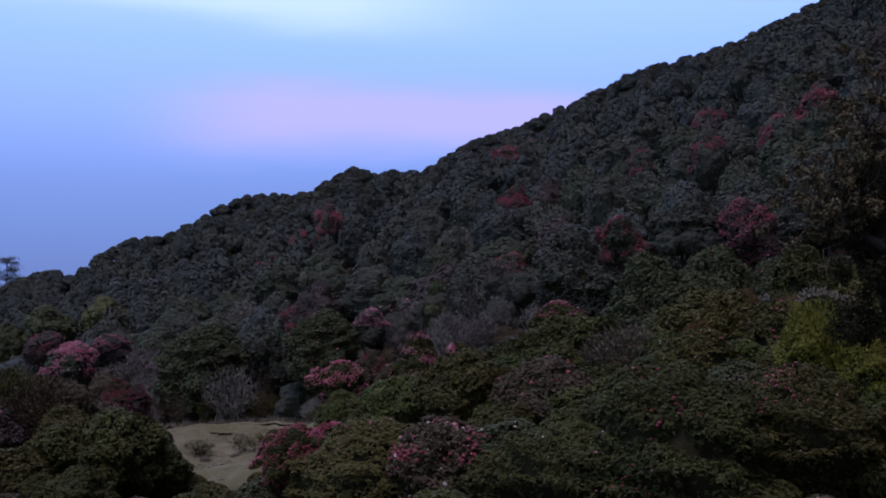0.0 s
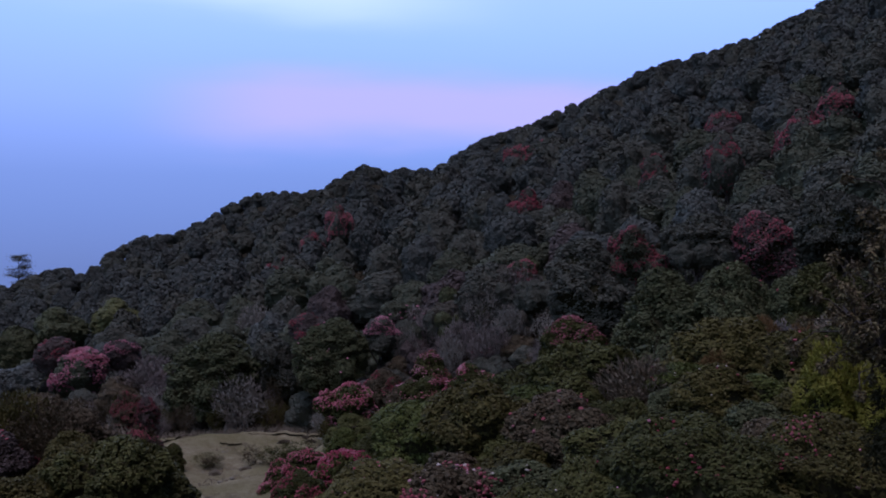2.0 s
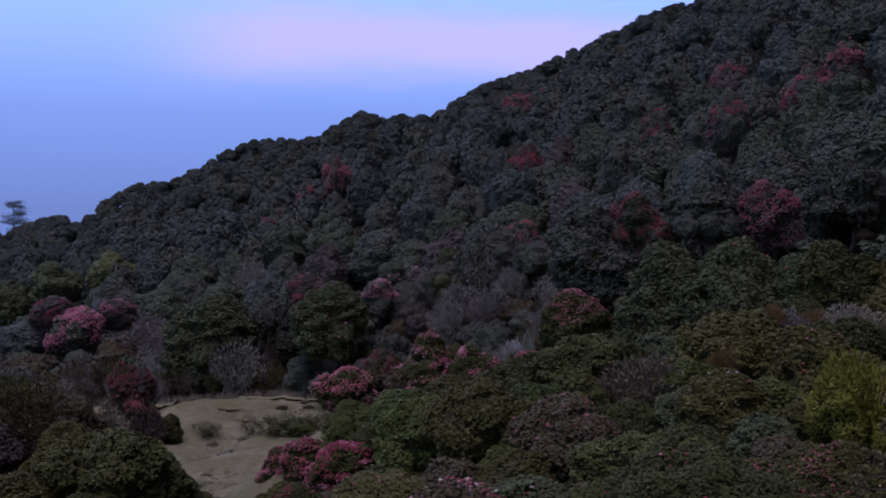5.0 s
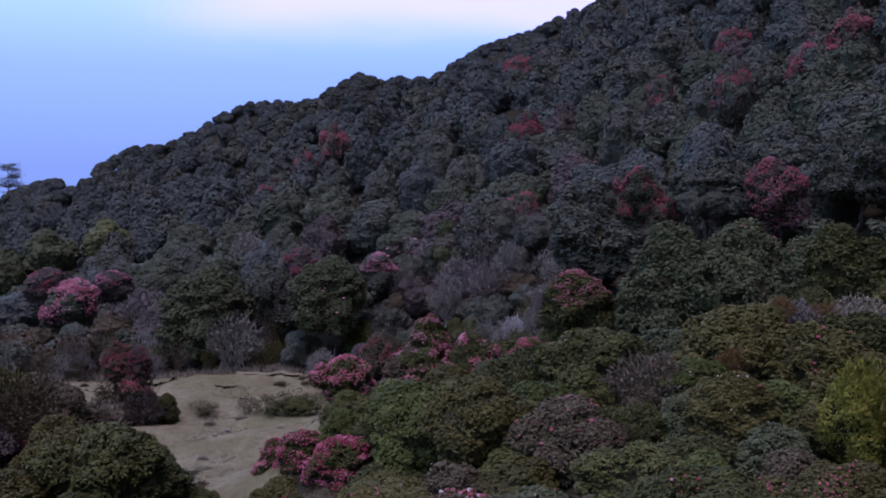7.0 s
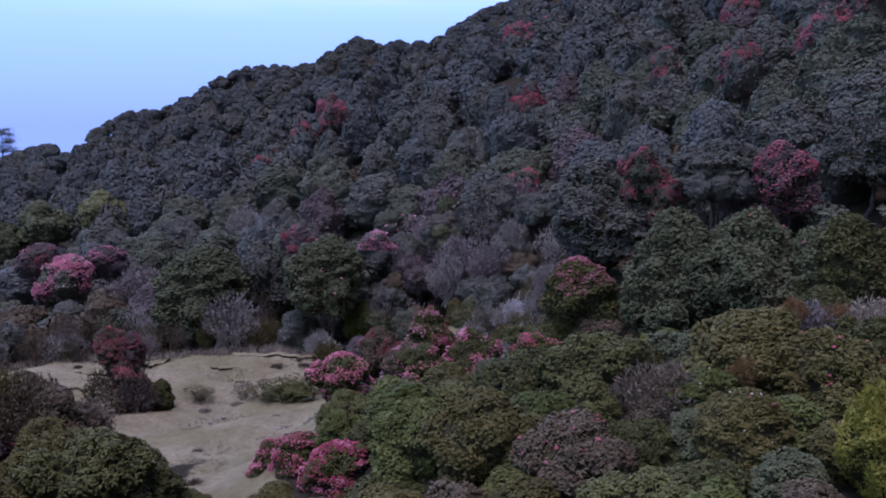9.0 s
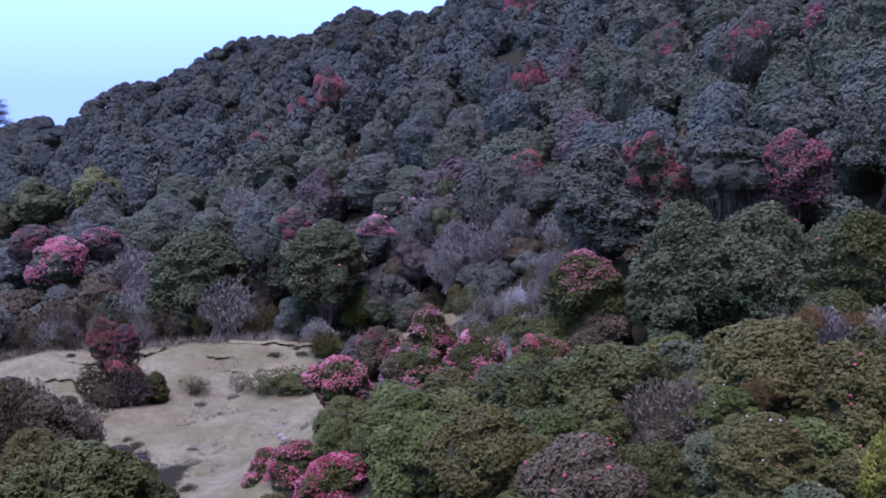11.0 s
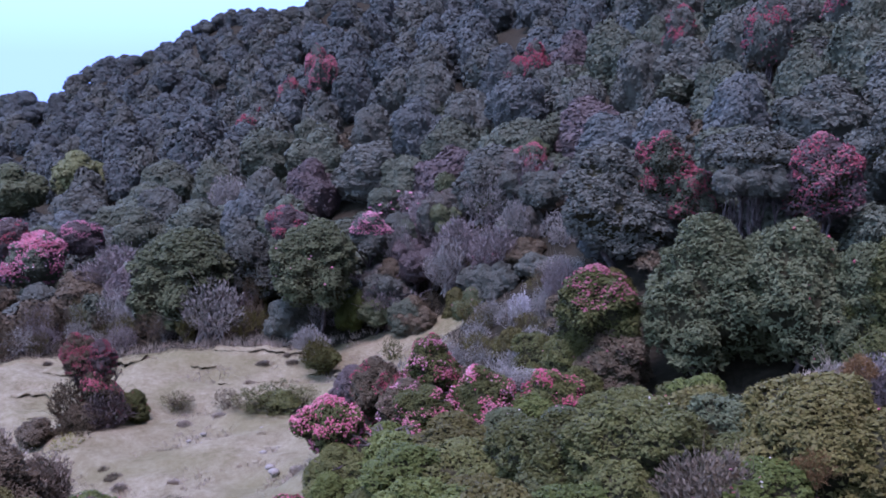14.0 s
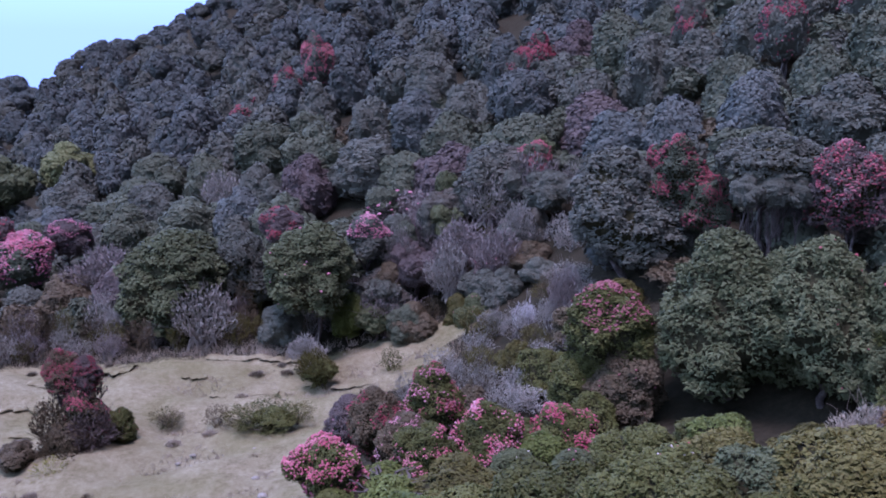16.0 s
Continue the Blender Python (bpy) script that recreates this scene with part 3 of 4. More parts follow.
GREEN_LABEL = {
    "sage": "dense sage-green rhododendron tree with a domed crown",
    "moss": "dense moss-green rhododendron tree with a domed crown",
    "grey_green": "dense grey-green rhododendron tree with a domed crown",
    "green": "dense dark green rhododendron tree with a domed crown",
    "olive": "olive-green rhododendron tree with a rounded leafy crown",
    "brown": "brownish tree with thin dull foliage on the slope",
    "bright": "fresh green broadleaved tree on the slope",
    "yellow": "yellow-green leafing tree on the lower slope",
    "haze_green": "dense rhododendron tree with a domed crown, leaves tinted blue for haze",
    "russet": "reddish-brown tinged tree among the dark evergreens",
}

# ---------------------------------------------------------------- flowering trees on the slope
RED = "rhododendron tree covered in deep red blossom"
tree(28.4, 87, 23.4, 2.9, 6.6, "russet", RED + " above dark trunks", blooms=(("red", "rich"), ("coral", "some")), level="near", k=2)
tree(18.9, 98, 22.6, 2.8, 6.6, "green", RED, blooms=(("red", "rich"), ("coral", "some")), level="near")
tree(20.8, 95.6, 19.6, 2.0, 4.6, "green", RED, blooms=(("red", "rich"),), level="near")
tree(9.2, 119.5, 19.6, 2.0, 4.0, "green", RED, blooms=(("red", "rich"),))
tree(-48.5, 126, 8.2, 3.7, 6.6, "green", "rhododendron tree thick with pale magenta blossom", blooms=(("rose", "full"), ("white", "flecks"), ("pink", "some")))
tree(-44.5, 130, 9.0, 2.6, 4.5, "russet", "rhododendron tree with faded pink blossom", blooms=(("rose", "some"),))
tree(-52.5, 128, 9.6, 2.8, 5.0, "russet", "rhododendron tree with dull red blossom", blooms=(("red", "some"),))
for bx, by, btop, br, bh, amount in ((-19.6, 170, 30.5, 2.6, 4.2, "rich"), (15.4, 210, 46.2, 4.4, 5.5, "rich"),
                                     (11.9, 146, 30.9, 2.5, 3.6, "rich"), (9.2, 146, 28.6, 2.0, 3.0, "some"),
                                     (35.2, 122, 36.0, 2.6, 4.2, "some"), (44.6, 155, 44.3, 2.8, 4.2, "rich"),
                                     (-29.7, 167, 21.4, 3.2, 4.8, "some"), (-25.0, 171, 25.6, 2.4, 4.0, "some"),
                                     (47.2, 128, 39.8, 3.4, 4.2, "some"), (53.5, 131, 43.5, 3.2, 4.2, "rich"),
                                     (30.2, 140, 35.4, 2.2, 3.4, "some"), (19.5, 205, 46.6, 3.0, 4.0, "some")):
    tree(bx, by, btop, br, bh + 4.0, "grey_green", "rhododendron tree with scattered red blossom high on the slope", group="red trees on the slope", blooms=(("red", amount),))
tree(10.8, 82, 14.2, 3.3, 6.2, "moss", "rhododendron tree with salmon-pink blossom over its top", blooms=(("coral", "cap"), ("rose", "flecks")), level="near", k=2)
tree(11.4, 80.2, 10.4, 3.0, 5.4, "brown", "dusky brown-leaved rhododendron below a flowering one", blooms=(("coral", "flecks"),), level="near")
tree(8.6, 82.0, 9.4, 2.2, 5.0, "moss", "small green rhododendron below a flowering one", blooms=(("coral", "flecks"),), level="near")
tree(-13.5, 110, 12.9, 4.6, 8.8, "sage", "sage-green rhododendron tree topped with pink blossom", blooms=(("rose", "flecks"),), level="near")
tree(-8.2, 114, 12.8, 2.5, 4.5, "grey_green", "rhododendron tree with a cap of pink blossom", blooms=(("rose", "cap"),))
tree(-17.0, 116, 13.2, 2.2, 4.0, "russet", "rhododendron tree with dull red blossom", blooms=(("red", "some"),))

# ---------------------------------------------------------------- big green trees round the clearing
tree(17.9, 80, 18.3, 4.9, 10.6, "sage", "tall domed grey-green rhododendron at the edge of the wood", k=1, level="near")
tree(23.2, 76, 18.7, 3.9, 9.6, "sage", "tall domed grey-green rhododendron with a reddish tinge", blooms=(("red", "flecks"),), level="near")
tree(20.8, 79.6, 17.2, 3.2, 9.0, "sage", GREEN_LABEL["sage"], level="near")
tree(26.4, 74.6, 17.6, 3.3, 9.0, "sage", "tall domed rhododendron with a few red blossoms", blooms=(("red", "flecks"),), level="near")
tree(28.4, 73, 18.6, 3.6, 8.4, "moss", GREEN_LABEL["green"], level="near")
tree(33.5, 71, 19.5, 3.8, 8.0, "olive", GREEN_LABEL["olive"], level="near")
tree(15.0, 99, 21.4, 5.2, 9.8, "grey_green", "wide grey-green rhododendron tree with a lobed crown", k=3, level="near")
tree(5.2, 121, 19.3, 4.3, 9.0, "grey_green", GREEN_LABEL["grey_green"])
tree(24.5, 92, 23.6, 4.2, 4.8, "grey_green", GREEN_LABEL["grey_green"], level="near")
for sx, sy in ((21.6, 88.6), (22.6, 89.8), (23.6, 88.4), (24.6, 89.6), (25.4, 88.2)):
    tree(sx, sy, 20.6, 1.3, 2.4, "grey_green", "slender dark-stemmed rhododendron under taller crowns", group="slender stems in the gap")
tree(36.0, 89, 25.6, 3.6, 6.0, "grey_green", GREEN_LABEL["grey_green"], level="near")
tree(-28.2, 116, 11.0, 5.9, 10.6, "sage", "broad dark green tree behind the sandy clearing", k=2, level="near")
tree(-22.2, 118, 10.0, 3.3, 8.0, "grey_green", "grey-green tree behind the sandy clearing", level="near")
bare(-4.5, 122, 13.8, 4.8, 6.0, "mauve", "leafless mauve-brown tree with fine twigs", blooms=(("rose", "flecks"),))
THICKET_LOOKS = (("mauve", "leafless grey-mauve tree with sweeping twigs"), ("grey", "leafless grey tree with sweeping twigs"))
DULL = ("grey_green", "dusk", "brown", "sage", "russet", "green", "grey_green")
DULL_LABEL = {"grey_green": "grey-green", "dusk": "mauve-brown", "green": "dark green", "brown": "dull brown", "sage": "sage-green", "russet": "russet"}
_rng = random.Random(9)
for n in range(9):
    bx, by = -6.0 + n * 1.9 + _rng.uniform(-0.8, 0.8), 111.0 + (n % 3) * 3.2 + _rng.uniform(-1.2, 1.2)
    look_leaf, look_label = THICKET_LOOKS[n % 2]
    bt = 5.6 + 0.40 * (bx + 6) + 0.75 * (by - 108) + _rng.uniform(-1.0, 1.0)
    bare(bx, by, bt, _rng.uniform(2.0, 3.0), min(bt - float(ground_z(bx, by)) + 0.4, 6.0), look_leaf, look_label, group="bare trees behind the clearing")
for n in range(44):
    gx, gy = _rng.uniform(-7.5, 11), _rng.uniform(107.5, 121)
    gt = 4.4 + 0.38 * (gx + 6) + 0.75 * (gy - 108) + _rng.uniform(-1.4, 1.0)
    gl = DULL[n % 7]
    tree(gx, gy, gt, _rng.uniform(1.3, 2.5), _rng.uniform(2.6, 4.6), gl, DULL_LABEL[gl] + " small tree in the thicket behind the clearing", "sapling", "tree",
         "saplings behind the clearing", "middle", (("rose", "flecks"),) if n % 9 == 3 else ())
tree(-10.0, 111.5, 5.2, 2.0, 4.6, "bright", "fresh green leafy sapling behind the clearing", "sapling", "tree")
tree(1.2, 109.0, 6.0, 1.8, 4.8, "olive", "yellowish green leafy sapling behind the clearing", "sapling", "tree")
tree(-16.5, 110.0, 4.4, 2.2, 4.0, "grey_green", "small grey-green tree behind the clearing", "sapling", "tree")
bare(-24.6, 111.0, 6.3, 3.4, 6.6, "grey", "pale grey bare tree with fanned twigs beside the clearing")
bare(6.8, 101, 7.4, 1.5, 4.0, "pale", "small white-blossomed shrub at the wood's edge", name="white_shrub", category="shrub")
bare(9.9, 97, 11.8, 1.7, 6.4, "mauve", "feathery pinkish-grey bare tree beside a flowering one", "bare_tree", "tree")
bare(9.0, 100, 8.6, 1.5, 5.0, "grey", "pale silvery bare shrub at the wood's edge", name="silver_shrub", category="shrub")
bare(4.0, 102, 6.4, 1.8, 3.4, "grey", "grey bare shrub at the wood's edge", name="grey_shrub", category="shrub")
bare(-28.3, 140, 13.4, 3.2, 6.4, "grey", "pale grey bare tree among dark evergreens")
bare(-37.5, 121, 7.8, 3.8, 6.0, "mauve", "soft mauve-grey half-bare tree")
tree(-41.0, 119, 5.2, 3.4, 6.0, "brown", "dull brown leafy tree at the wood's edge")
tree(-35.0, 118, 6.6, 2.8, 6.4, "russet", "dull reddish-brown leafy tree at the wood's edge")
tree(-45.5, 119, 3.6, 3.0, 4.6, "grey_green", GREEN_LABEL["grey_green"])
tree(-50.5, 117, 3.4, 3.2, 4.6, "brown", "dull brown leafy tree at the wood's edge")
bare(-33.0, 114, 3.4, 2.4, 4.4, "grey", "soft grey half-bare shrub", "bare_shrub", "shrub")
for yx, yy, yt, yr, yl in ((-58.9, 168, 13.8, 4.3, "lime"), (-66.4, 162, 12.4, 4.6, "sage"), (-72.0, 158, 9.5, 4.0, "sage")):
    tree(yx, yy, yt, yr, 8.0, yl, GREEN_LABEL["yellow"], "broadleaved_tree", group="yellow-green trees")

# ---------------------------------------------------------------- the clearing's own bushes
tree(-6.8, 65, 10.6, 2.1, 3.3, "moss", "small crooked rhododendron full of pink blossom", level="near", blooms=(("pink", "full"), ("rose", "flecks")))
tree(-8.6, 60, 7.1, 1.9, 3.4, "moss", "rounded rhododendron bush full of magenta-pink blossom", "rhododendron_bush", "bush", level="near", blooms=(("pink", "full"),))
tree(-6.1, 56.6, 7.6, 1.9, 3.0, "moss", "rounded rhododendron bush full of magenta-pink blossom", "rhododendron_bush", "bush", level="near", blooms=(("pink", "full"), ("rose", "some")))
tree(-10.6, 61.0, 6.2, 1.6, 3.4, "moss", "bush with deep pink blossom at the edge of the sand", "rhododendron_bush", "bush", level="near", blooms=(("pink", "rich"), ("red", "some")))
tree(-1.3, 72, 12.1, 1.9, 3.6, "moss", "grey-green bush with salmon-pink blossom", "rhododendron_bush", "bush", level="near", blooms=(("red", "some"), ("rose", "some")))
tree(-4.6, 71, 10.9, 1.9, 3.2, "brown", "brown-green bush with dull pink blossom", "rhododendron_bush", "bush", level="near", blooms=(("red", "some"),))
tree(1.5, 67, 11.6, 2.0, 3.6, "moss", "bush thickly dotted with pink blossom", "rhododendron_bush", "bush", level="near", blooms=(("pink", "rich"), ("rose", "some")))
tree(-6.2, 72.8, 9.9, 1.7, 3.2, "russet", "grey-brown leafy bush with a few dull blossoms", "rhododendron_bush", "bush", level="near", blooms=(("rose", "flecks"),))
tree(-3.0, 68.8, 10.4, 1.8, 3.2, "brown", "brown-green bush with dusky pink blossom", "rhododendron_bush", "bush", level="near", blooms=(("rose", "some"),))
tree(2.8, 63.5, 10.6, 1.6, 3.0, "sage", "dark grey-green bush with a few white blossoms", "rhododendron_bush", "bush", level="near", blooms=(("white", "flecks"),))
tree(5.2, 62.3, 11.0, 1.7, 3.0, "sage", "grey-green bush with a few pale blossoms", "rhododendron_bush", "bush", level="near", blooms=(("rose", "flecks"),))
tree(-1.8, 66.5, 10.8, 1.9, 3.2, "moss", "bush dotted with pink blossom", "rhododendron_bush", "bush", level="near", blooms=(("pink", "some"),))
tree(5.8, 68, 11.1, 2.0, 2.8, "moss", "low bush with deep pink blossom", "rhododendron_bush", "bush", level="near", blooms=(("pink", "rich"), ("red", "some")))
tree(-29.7, 88.6, 7.1, 1.4, 3.4, "brown", "dusky bush with a red-flowered top standing on the sand", "rhododendron_tree", "tree", level="near", blooms=(("red", "rich"),))
tree(-28.1, 88.8, 6.6, 1.3, 3.2, "russet", "dusky bush with a dull red-flowered top on the sand", "rhododendron_tree", "tree", level="near", blooms=(("red", "rich"),))
bare(-28.4, 88.6, 5.8, 1.7, 4.4, "russet", "ragged russet twigs of a flowering bush", "bush", "bush", blooms=(("red", "flecks"),))
tree(-28.0, 88.3, 4.4, 1.8, 2.8, "brown", "dull brown leafy bush with a few red blossoms", "rhododendron_bush", "bush", level="thicket", blooms=(("red", "some"),))
bare(-29.9, 87.4, 3.6, 2.2, 4.3, "brown", "dull brown twiggy bush on the sand", "bush", "bush")
bare(-27.3, 87.0, 3.2, 2.0, 3.9, "russet", "dull russet twiggy bush on the sand", "bush", "bush")
bare(-29.0, 85.4, 1.8, 2.0, 2.6, "brown", "thin brown twigs before a bush on the sand", "bush", "bush")
tree(-28.8, 87.2, 2.0, 2.2, 2.6, "brown", "dull brown leafy bush on the sand", "bush", "bush", level="thicket")
bare(-28.9, 83.0, 0.8, 1.8, 1.6, "yellow", "low yellow-green scrub at the foot of a bush", "bush", "bush", level="scrub")
tree(-25.7, 88.8, 2.3, 1.2, 2.8, "moss", "dark green bush on the sand", "bush", "bush", level="near", blooms=(("pink", "flecks"),))
tree(-31.8, 84.5, 1.6, 1.8, 2.4, "brown", "low brown bush on the sand", "bush", "bush", level="thicket")
bare(-23.1, 92, 0.9, 1.6, 1.5, "olive", "low dark tuft of heather on the sand", "shrub", "shrub", level="scrub")
bare(-22.6, 91.8, 0.7, 1.3, 1.3, "brown", "thin brown twigs on a low tuft", "shrub", "shrub", level="scrub")
tree(-14.2, 90.6, 1.5, 1.8, 1.3, "moss", "low spreading green shrub on the sand", "shrub", "tuft", level="thicket")
bare(-16.4, 90.3, 1.7, 2.2, 1.6, "olive", "low spreading olive-green shrub on the sand", "shrub", "shrub", level="scrub")
bare(-12.4, 91.2, 1.8, 1.8, 1.6, "olive", "low spreading olive-green shrub on the sand", "shrub", "shrub", level="scrub")
bare(-14.6, 91.0, 2.2, 2.6, 2.0, "moss", "sparse green twigs through a low shrub", "shrub", "shrub", level="scrub")
bare(-15.0, 89.6, 1.3, 2.4, 1.3, "moss", "sparse green twigs through a low shrub", "shrub", "shrub", level="scrub")
bare(-18.6, 91.2, 1.6, 1.4, 2.0, "brown", "thin brown twigs beside a low shrub", "shrub", "shrub", level="scrub")
bare(-13.0, 103, 3.6, 1.9, 3.4, "grey", "grey twiggy shrub at the back of the clearing", "shrub", "shrub")
tree(-11.5, 100, 2.3, 1.5, 2.2, "moss", "dark green shrub at the back of the clearing", "shrub", "tuft", level="thicket")
bare(-11.7, 100.1, 3.2, 2.0, 3.4, "olive", "olive twigs over a shrub at the back of the clearing", "shrub", "shrub")
bare(-5.2, 101.5, 2.9, 1.3, 2.4, "moss", "small green shrub on the sand", "shrub", "shrub", level="scrub")

for gx, gy, gt, gr, gl in ((7.0, 88.5, 7.4, 2.2, "moss"), (12.6, 88.0, 10.6, 2.4, "moss"), (10.0, 93.0, 9.4, 2.2, "brown"),
                           (5.0, 93.0, 6.4, 1.7, "olive"), (13.6, 94.0, 11.4, 2.2, "olive"), (8.6, 76.8, 8.4, 2.0, "moss"), (3.6, 79.0, 6.2, 1.8, "moss"),
                           (-1.2, 80.0, 4.6, 1.8, "brown"), (1.0, 86.0, 5.2, 1.8, "brown")):
    tree(gx, gy, gt, gr, 3.6, gl, "low leafy bush between clearing and wood", "bush", "bush", "bushes between clearing and wood", "thicket")
for gx, gy in ((2.4, 97.5), (5.6, 98.6), (8.4, 97.0), (0.4, 92.0), (-2.6, 86.5), (2.6, 90.0), (11.6, 97.5), (-3.4, 92.5)):
    bare(gx, gy, float(ground_z(gx, gy)) + 3.0, 1.4, 3.4, "grey", "silver-grey leafless shrub between clearing and wood", "silver_shrub", "shrub", "silver shrubs", level="scrub")

# ---------------------------------------------------------------- the near thicket
N = dict(level="near", name="rhododendron_bush", category="bush")
C = dict(N, level="close")
FLECK = (("white", "flecks"), ("red", "flecks"))
BUSH = "dense leafy rhododendron bush with a few late blossoms"
tree(-19.5, 56, 8.6, 3.7, 5.0, "moss", "broad dark olive-green rhododendron bush", **N)
tree(-23.4, 61, 9.6, 2.6, 4.6, "brown", "olive-brown rhododendron bush beside the sand", **N)
tree(-26.0, 62.4, 10.0, 2.2, 4.6, "brown", "brown-tinged rhododendron bush beside the sand", **N)
bare(-24.6, 60.6, 10.0, 2.4, 4.0, "brown", "brown twigs among evergreen bushes", "bush", "bush")
tree(-28.8, 63, 9.4, 2.6, 5.0, "brown", "brown-tinged rhododendron bush beside the sand", **N)
tree(-22.2, 63.2, 7.8, 1.4, 3.4, "brown", "small dull bush beside the sand", **N)
bare(-22.0, 63.0, 8.2, 1.6, 3.4, "straw", "tan twigs of a small bush beside the sand", "bush", "bush")
bare(-27.4, 61.6, 10.6, 2.2, 4.0, "olive", "grey-olive twigs among evergreen bushes", "bush", "bush")
bare(-25.2, 63.4, 9.6, 1.8, 3.6, "straw", "tan twigs among evergreen bushes", "bush", "bush")
tree(-19.4, 62, 5.9, 2.0, 4.0, "russet", "reddish-brown rhododendron bush beside the sand", blooms=(("red", "flecks"),), **N)
tree(-22.8, 57.2, 8.6, 2.4, 4.4, "olive", "olive-green rhododendron bush beside the sand", **N)
tree(-17.0, 57.5, 6.8, 2.2, 4.0, "moss", "dark green rhododendron bush beside the sand", **N)
tree(-14.6, 58.2, 4.2, 1.7, 3.4, "moss", "dark green rhododendron bush beside the sand", **N)
bare(-13.0, 60.6, 3.0, 1.2, 2.6, "brown", "thin brown twigs at the edge of the sand", "shrub", "shrub", level="scrub")
tree(-7.2, 57.6, 5.4, 1.9, 3.6, "olive", "olive-green rhododendron bush beside the sand", **N)
tree(-27.8, 58, 8.6, 3.0, 5.0, "russet", "reddish rhododendron bush with rose blossom", blooms=(("red", "some"),), **N)
tree(-24.0, 52, 7.0, 3.4, 4.6, "olive", "olive-green rhododendron bush beside the sand", **N)
tree(-3.7, 63, 9.5, 3.6, 4.8, "bright", "fresh green rounded bush of dense leaves", **N)
tree(-6.2, 62.0, 8.9, 1.9, 3.4, "moss", "dark green rhododendron bush at the edge of the sand", **N)
tree(-4.0, 58.4, 8.4, 2.3, 4.4, "moss", BUSH, **N)
tree(-6.4, 60.4, 8.3, 1.5, 3.2, "bright", "fresh green rounded bush of dense leaves", **N)
tree(-6.6, 54.0, 5.6, 1.8, 3.4, "brown", "brown-green rhododendron bush beside the sand", **N)
tree(-9.6, 56.6, 5.2, 2.0, 3.6, "olive", "olive-green rhododendron bush beside the sand", **N)
tree(-12.6, 54.0, 4.6, 2.0, 3.6, "moss", "dark green rhododendron bush beside the sand", **N)
tree(1.6, 50, 12.4, 3.0, 4.8, "olive", BUSH, **N)
tree(-1.4, 54.5, 10.6, 2.8, 4.4, "bright", "fresh green rounded bush of dense leaves", **N)
tree(5.5, 47, 12.2, 2.8, 4.4, "brown", "dark bush dotted with red blossom", blooms=(("red", "flecks"), ("coral", "flecks")), **N)
tree(10.0, 51, 13.1, 2.0, 3.8, "brown", "dull brown small-leaved bush with a few pale blossoms", "bush", "bush", level="near", blooms=(("rose", "flecks"),))
bare(10.1, 50.8, 13.6, 2.3, 3.8, "heather", "mauve-brown twigs standing out of a dull bush", "bush", "bush")
tree(8.4, 47.4, 11.8, 1.8, 3.0, "moss", BUSH, **N)
tree(11.0, 47.6, 12.3, 1.6, 3.0, "sage", BUSH, **N)
tree(8.0, 55, 14.0, 3.2, 3.8, "moss", BUSH, **N)
tree(15.2, 54, 15.4, 3.7, 4.4, "olive", BUSH, **N)
tree(18.4, 51.5, 14.8, 3.2, 4.0, "olive", BUSH, blooms=(("red", "flecks"),), **N)
tree(12.3, 46, 13.6, 2.4, 4.4, "olive", BUSH, blooms=FLECK, **N)
tree(16.8, 42.5, 14.6, 1.7, 4.6, "yellow", "bright yellow-green willow-like bush", "willow_bush", "bush", level="near")
bare(16.9, 42.3, 15.0, 1.8, 4.4, "yellow", "feathery yellow-green shoots of a willow-like bush", "willow_bush", "bush")
tree(18.6, 40.8, 13.6, 1.6, 4.0, "yellow", "bright yellow-green willow-like bush", "willow_bush", "bush", level="near")
tree(5.1, 58, 12.5, 3.3, 4.2, "moss", BUSH, **N)
tree(8.5, 34, 13.0, 4.2, 5.4, "moss", BUSH, blooms=(("red", "few"), ("rose", "flecks")), **C)
tree(5.2, 36, 11.2, 3.0, 5.0, "moss", BUSH, blooms=(("white", "flecks"),), **C)
tree(13.0, 35.5, 12.8, 3.6, 5.4, "olive", BUSH, blooms=(("red", "few"), ("rose", "flecks")), **C)
tree(17.0, 33.5, 11.4, 2.4, 4.6, "olive", BUSH, **N)
tree(-2.9, 42, 10.0, 3.9, 5.0, "olive", "olive-green bush with a few pale blossoms", blooms=(("rose", "flecks"), ("red", "flecks")), **C)
tree(-6.3, 41.8, 9.5, 1.5, 3.4, "moss", "bush with deep red blossom on the flank of a larger one", blooms=(("red", "rich"),), **N)
tree(0.0, 40.8, 9.9, 2.6, 4.0, "brown", "reddish-brown bush dotted with red and white blossom", blooms=(("red", "some"), ("rose", "few"), ("white", "flecks")), **N)
tree(3.6, 48, 11.2, 2.6, 4.4, "moss", BUSH, **N)
tree(22.5, 55, 15.0, 3.4, 4.4, "moss", BUSH, **N)
tree(21.5, 47, 14.4, 3.2, 4.4, "olive", BUSH, **N)
tree(12.4, 61, 12.3, 2.8, 4.0, "olive", BUSH, **N)
tree(17.2, 63.0, 12.2, 2.6, 3.8, "olive", BUSH, **N)
tree(22.6, 62.5, 15.2, 3.0, 4.2, "moss", BUSH, **N)
tree(9.0, 64.5, 11.4, 2.6, 3.6, "moss", BUSH, **N)
tree(27.0, 60, 16.4, 3.4, 4.8, "olive", BUSH, **N)
bare(18.8, 57.9, 15.4, 0.9, 1.6, "orange", "small bush of orange dead leaves", "bush", "bush")
bare(13.9, 50.4, 13.9, 0.8, 1.6, "orange", "small bush of rusty leaves in the thicket", "bush", "bush")
bare(21.4, 58.2, 15.0, 0.8, 1.6, "orange", "small bush of orange dead leaves", "bush", "bush")
bare(18.6, 60.3, 14.3, 1.6, 3.2, "straw", "tan-grey twiggy bush among evergreens", "bush", "bush")
